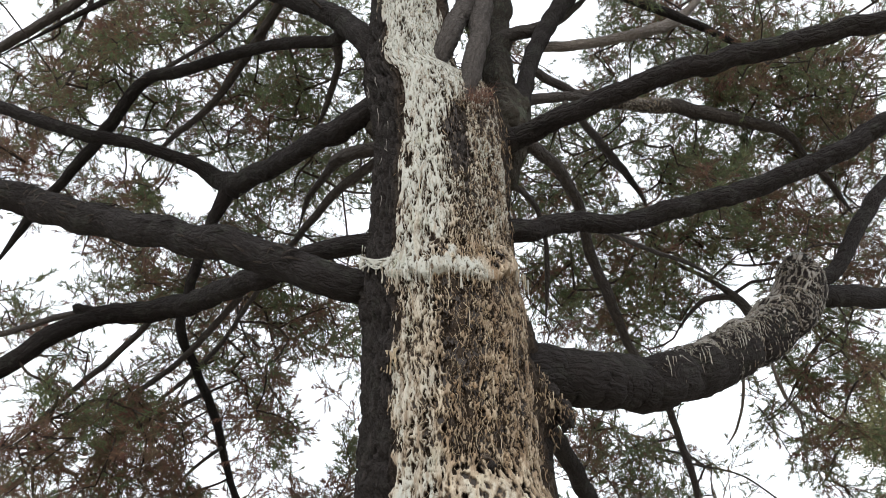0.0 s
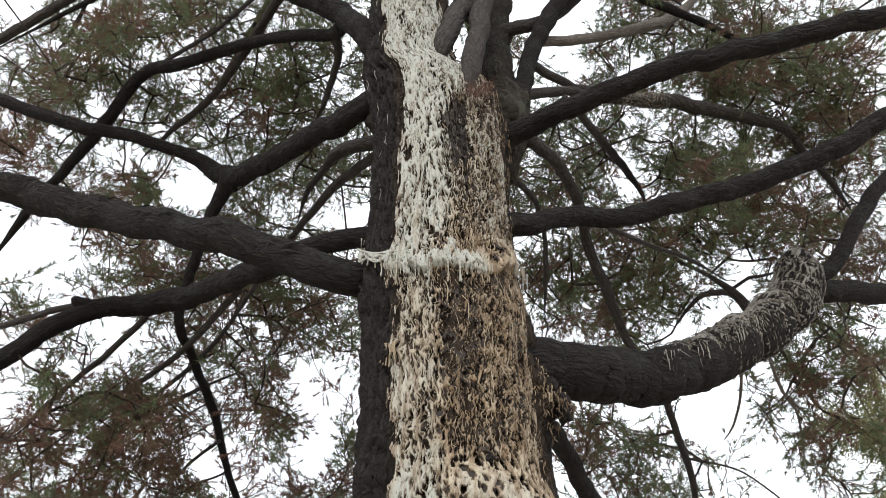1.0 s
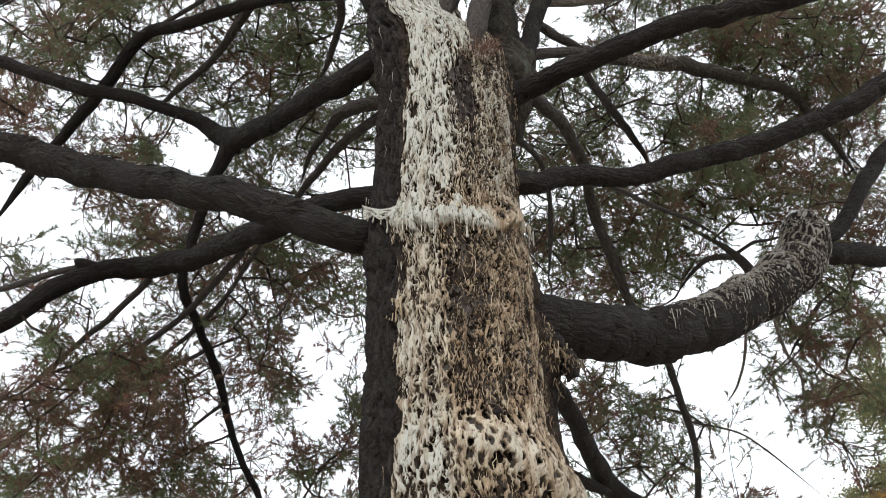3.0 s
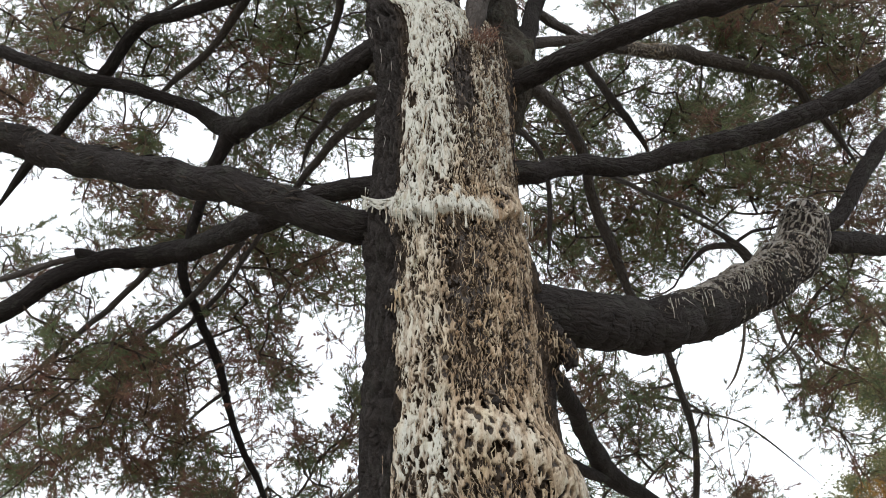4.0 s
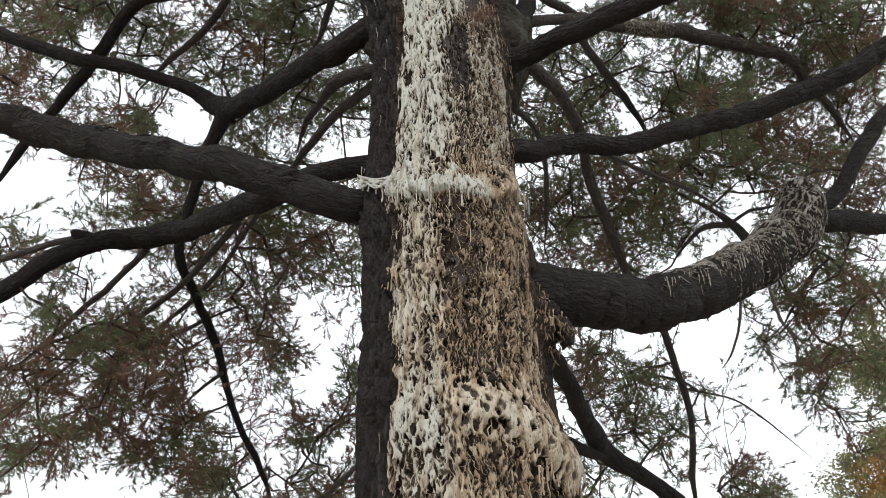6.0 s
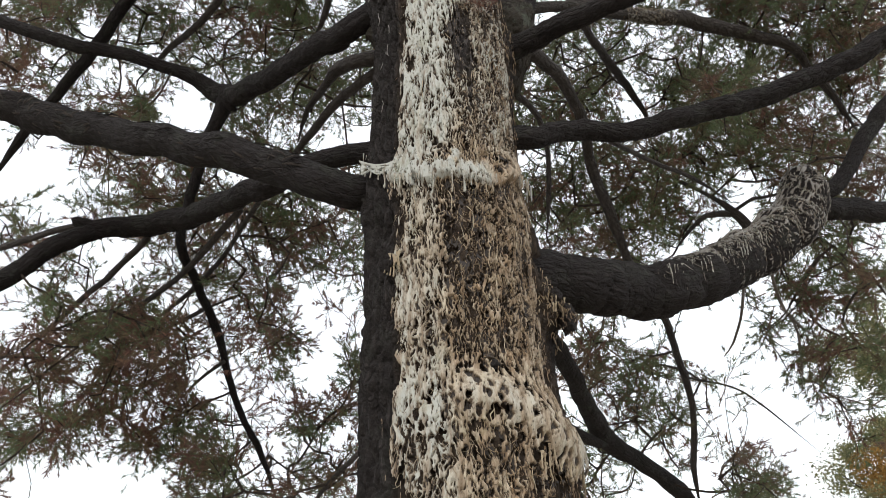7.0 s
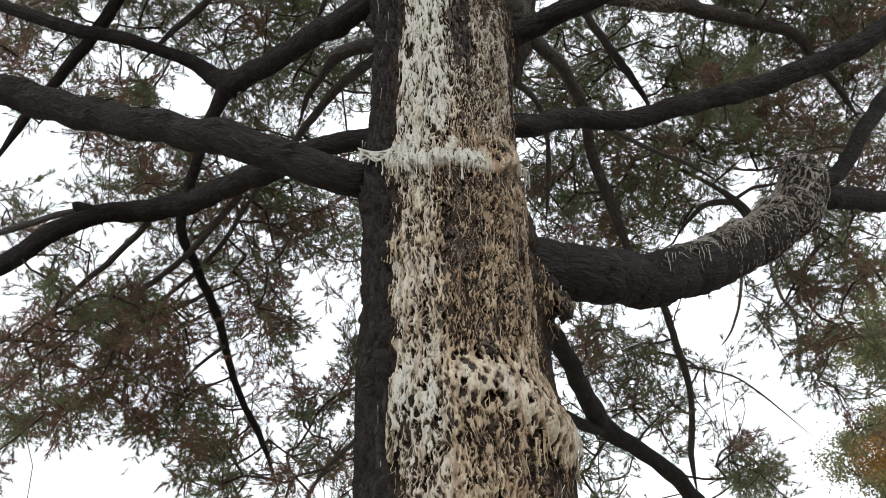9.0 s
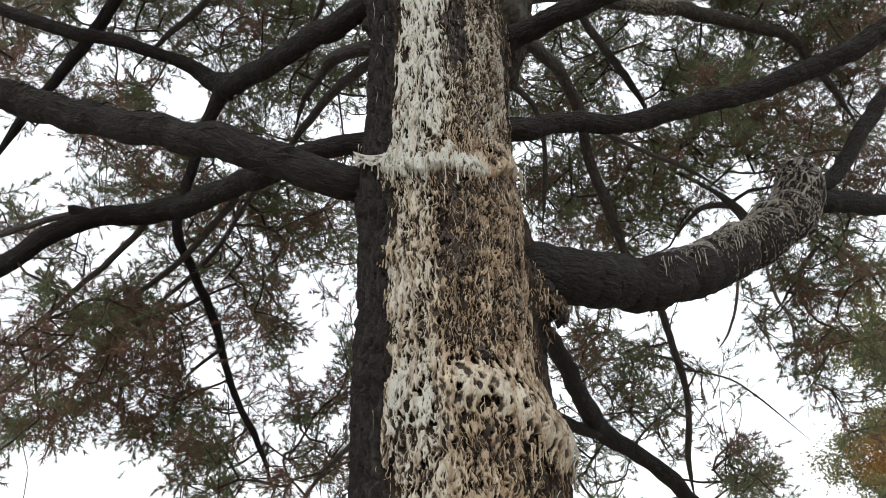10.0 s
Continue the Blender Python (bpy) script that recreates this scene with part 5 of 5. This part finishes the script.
for k in range(80):
    q = rng.uniform(0.38, 0.72)
    c = heavy_line[int(q * hn)]
    low = rng.uniform(0.05, 0.72)
    drip((c[0], c[1] - c[3] * math.sqrt(1 - low * low) * 1.10 - 0.004, c[2] + c[3] * low), rng.uniform(0.02, 0.065), heavy, 0.42)

def limb_shreds(line, q0, q1, n, spread, length, material, parent, label):
    """Strings of resin that hang round a limb between two places along it."""
    t_, u_, v_ = frames_along(line)
    idx = (rng.uniform(q0, q1, n) * (len(line) - 1)).astype(int)
    a = rng.normal(size=n) * spread
    c, s_ = np.cos(a)[:, None], np.sin(a)[:, None]
    out = u_[idx] * c + v_[idx] * s_
    down = np.array([0, 0, -1.0]) + 0.35 * t_[idx] * rng.normal(size=(n, 1))
    down = down - out * np.sum(down * out, 1)[:, None] + 1e-4 * t_[idx]
    down /= np.linalg.norm(down, axis=1)[:, None]
    p = line[idx, :3] + out * (line[idx, 3][:, None] * 1.02 + 0.006)
    return shreds(p, down, out, length * rng.uniform(0.4, 1.2, n), rng.uniform(0.0014, 0.0034, n), rng.choice([0.0, 0.2, 0.5, 0.9], n),
                  rng.random(n) * 0.6, material, parent, label)


limb_shreds(heavy_line, 0.56, 0.98, 2600, 1.5, 0.022, RESIN_GREY, heavy, "stringy grey-white resin")
limb_shreds(heavy_line, 0.60, 0.97, 1100, 1.3, 0.021, RESIN, heavy, "stringy white resin")
limb_shreds(heavy_line, 0.38, 0.64, 420, 0.6, 0.05, RESIN_GREY, heavy, "stringy grey-white resin")
limb_shreds(marked_line, 0.29, 0.42, 160, 1.2, 0.05, RESIN_TAN, marked, "fringe of pale resin")

# curled flakes of bark and resin on the limbs
def flake(at, way, out, size, parent, material):
    n = 5
    q = np.linspace(-0.5, 0.5, n)
    o = Vector(out).normalized()
    w = Vector(way)
    w = (w - o * w.dot(o)).normalized()
    s = w.cross(o)
    rows = []
    for k in q:
        c = Vector(at) + w * (k * size) + o * (0.16 * size * (1 - 4 * k * k) + rng.uniform(-1, 1) * 0.04 * size)
        half = s * size * 0.06 * (1.2 - abs(k) * 1.3)
        rows.append([c - half, c + half])
    V = np.array([[list(p) for p in r_] for r_ in rows])
    thickv = np.array(o) * 0.0018
    top, bot = V + thickv, V - thickv
    G = np.concatenate([top, bot[:, ::-1], top[:, :1]], 1)
    return part("bark_flake", mesh_of("bark_flake", G.reshape(-1, 3), sheet(G).reshape(-1, 4), material,
                                      np.zeros((G.shape[0] * G.shape[1], 2)), {"thin": np.full(G.shape[0] * G.shape[1], 0.3)}), parent)


bl = LINES[0]
for k in range(120):
    c = bl[int(rng.uniform(0.12, 0.95) * len(bl))]
    a = rng.uniform(-1.2, 1.3)
    at = (c[0], c[1] - c[3] * math.cos(a) * 1.03, c[2] + c[3] * math.sin(a) * 1.03)
    pale = k % 5 < 3 or c[0] < -2.2
    flake(at, (1 + 0.3 * rng.normal(), 0.2, 0.7 * rng.normal()), (0, -math.cos(a), math.sin(a)), rng.uniform(0.03, 0.10), big_left, FLAKE_BARK if pale else LIMB_BARK)

for k in range(10):
    c = bl[int(rng.uniform(0.66, 0.80) * len(bl))]
    a = rng.uniform(-0.5, 0.9)
    flake((c[0], c[1] - c[3] * math.cos(a) * 1.03, c[2] + c[3] * math.sin(a) * 1.03), (0.5 * rng.normal(), -math.sin(a), -math.cos(a)), (0, -math.cos(a), math.sin(a)), rng.uniform(0.03, 0.07), big_left, FLAKE_BARK)

# ---------------------------------------------------------------- a broad-leaved tree further off, turning yellow
far_tree = new("broadleaf_tree")
far_tree.matrix_basis = pose(9.75, 14.8, 0)
tagged(far_tree, "distant broad-leaved tree with olive and orange autumn leaves", "tree")
fl = spline([(9.75, 14.8, -0.1, 0.24), (9.8, 14.8, 1.2, 0.19), (9.65, 14.9, 3.0, 0.15), (9.75, 14.7, 5.5, 0.09), (9.75, 14.7, 8.0, 0.03)], 0.15)
V, F, uv = tube(fl, 12, 0.15, 5)
part("trunk", mesh_of("trunk", V, F, BARK, uv), far_tree)
leaf_v = []
for k in range(26):
    z0 = rng.uniform(1.8, 6.8)
    a = k * 2.4
    reach = 2.4 * math.sqrt(max(0.05, 1 - ((z0 - 3.8) / 4.6) ** 2)) * rng.uniform(0.75, 1.1)
    c0 = np.array([9.73, 14.77, z0])
    tip = c0 + np.array([math.cos(a) * reach, math.sin(a) * reach, rng.uniform(0.5, 1.6)])
    mid = (c0 + tip) / 2 + rng.normal(size=3) * 0.12
    V, F, uv = tube(spline([(*c0, 0.05), (*mid, 0.03), (*tip, 0.008)], 0.2), 7)
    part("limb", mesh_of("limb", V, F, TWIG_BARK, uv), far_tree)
    for j in range(26):
        q = rng.uniform(0.25, 1.0) ** 0.8
        hub = c0 + (tip - c0) * q + rng.normal(size=3) * 0.22
        nleaf = 210
        pos = hub + rng.normal(size=(nleaf, 3)) * 0.12
        d1_ = rng.normal(size=(nleaf, 3))
        d1_ /= np.linalg.norm(d1_, axis=1)[:, None]
        d2_ = np.cross(d1_, rng.normal(size=(nleaf, 3)))
        d2_ /= np.linalg.norm(d2_, axis=1)[:, None]
        ln = rng.uniform(0.024, 0.038, (nleaf, 1))
        leaf_v.append(np.stack([pos - d1_ * ln, pos - d2_ * ln * 0.5, pos + d1_ * ln, pos + d2_ * ln * 0.5], 1).reshape(-1, 3))
lv = np.vstack(leaf_v)
turned = np.exp(-np.sum(((lv - [8.0, 14.3, 4.75]) / [0.8, 1.2, 0.6]) ** 2, 1))
part("crown", mesh_of("crown", lv, np.arange(len(lv)).reshape(-1, 4), LEAVES, values={"turned": turned}, smooth=False), far_tree, "olive and orange leaves", "stuff")
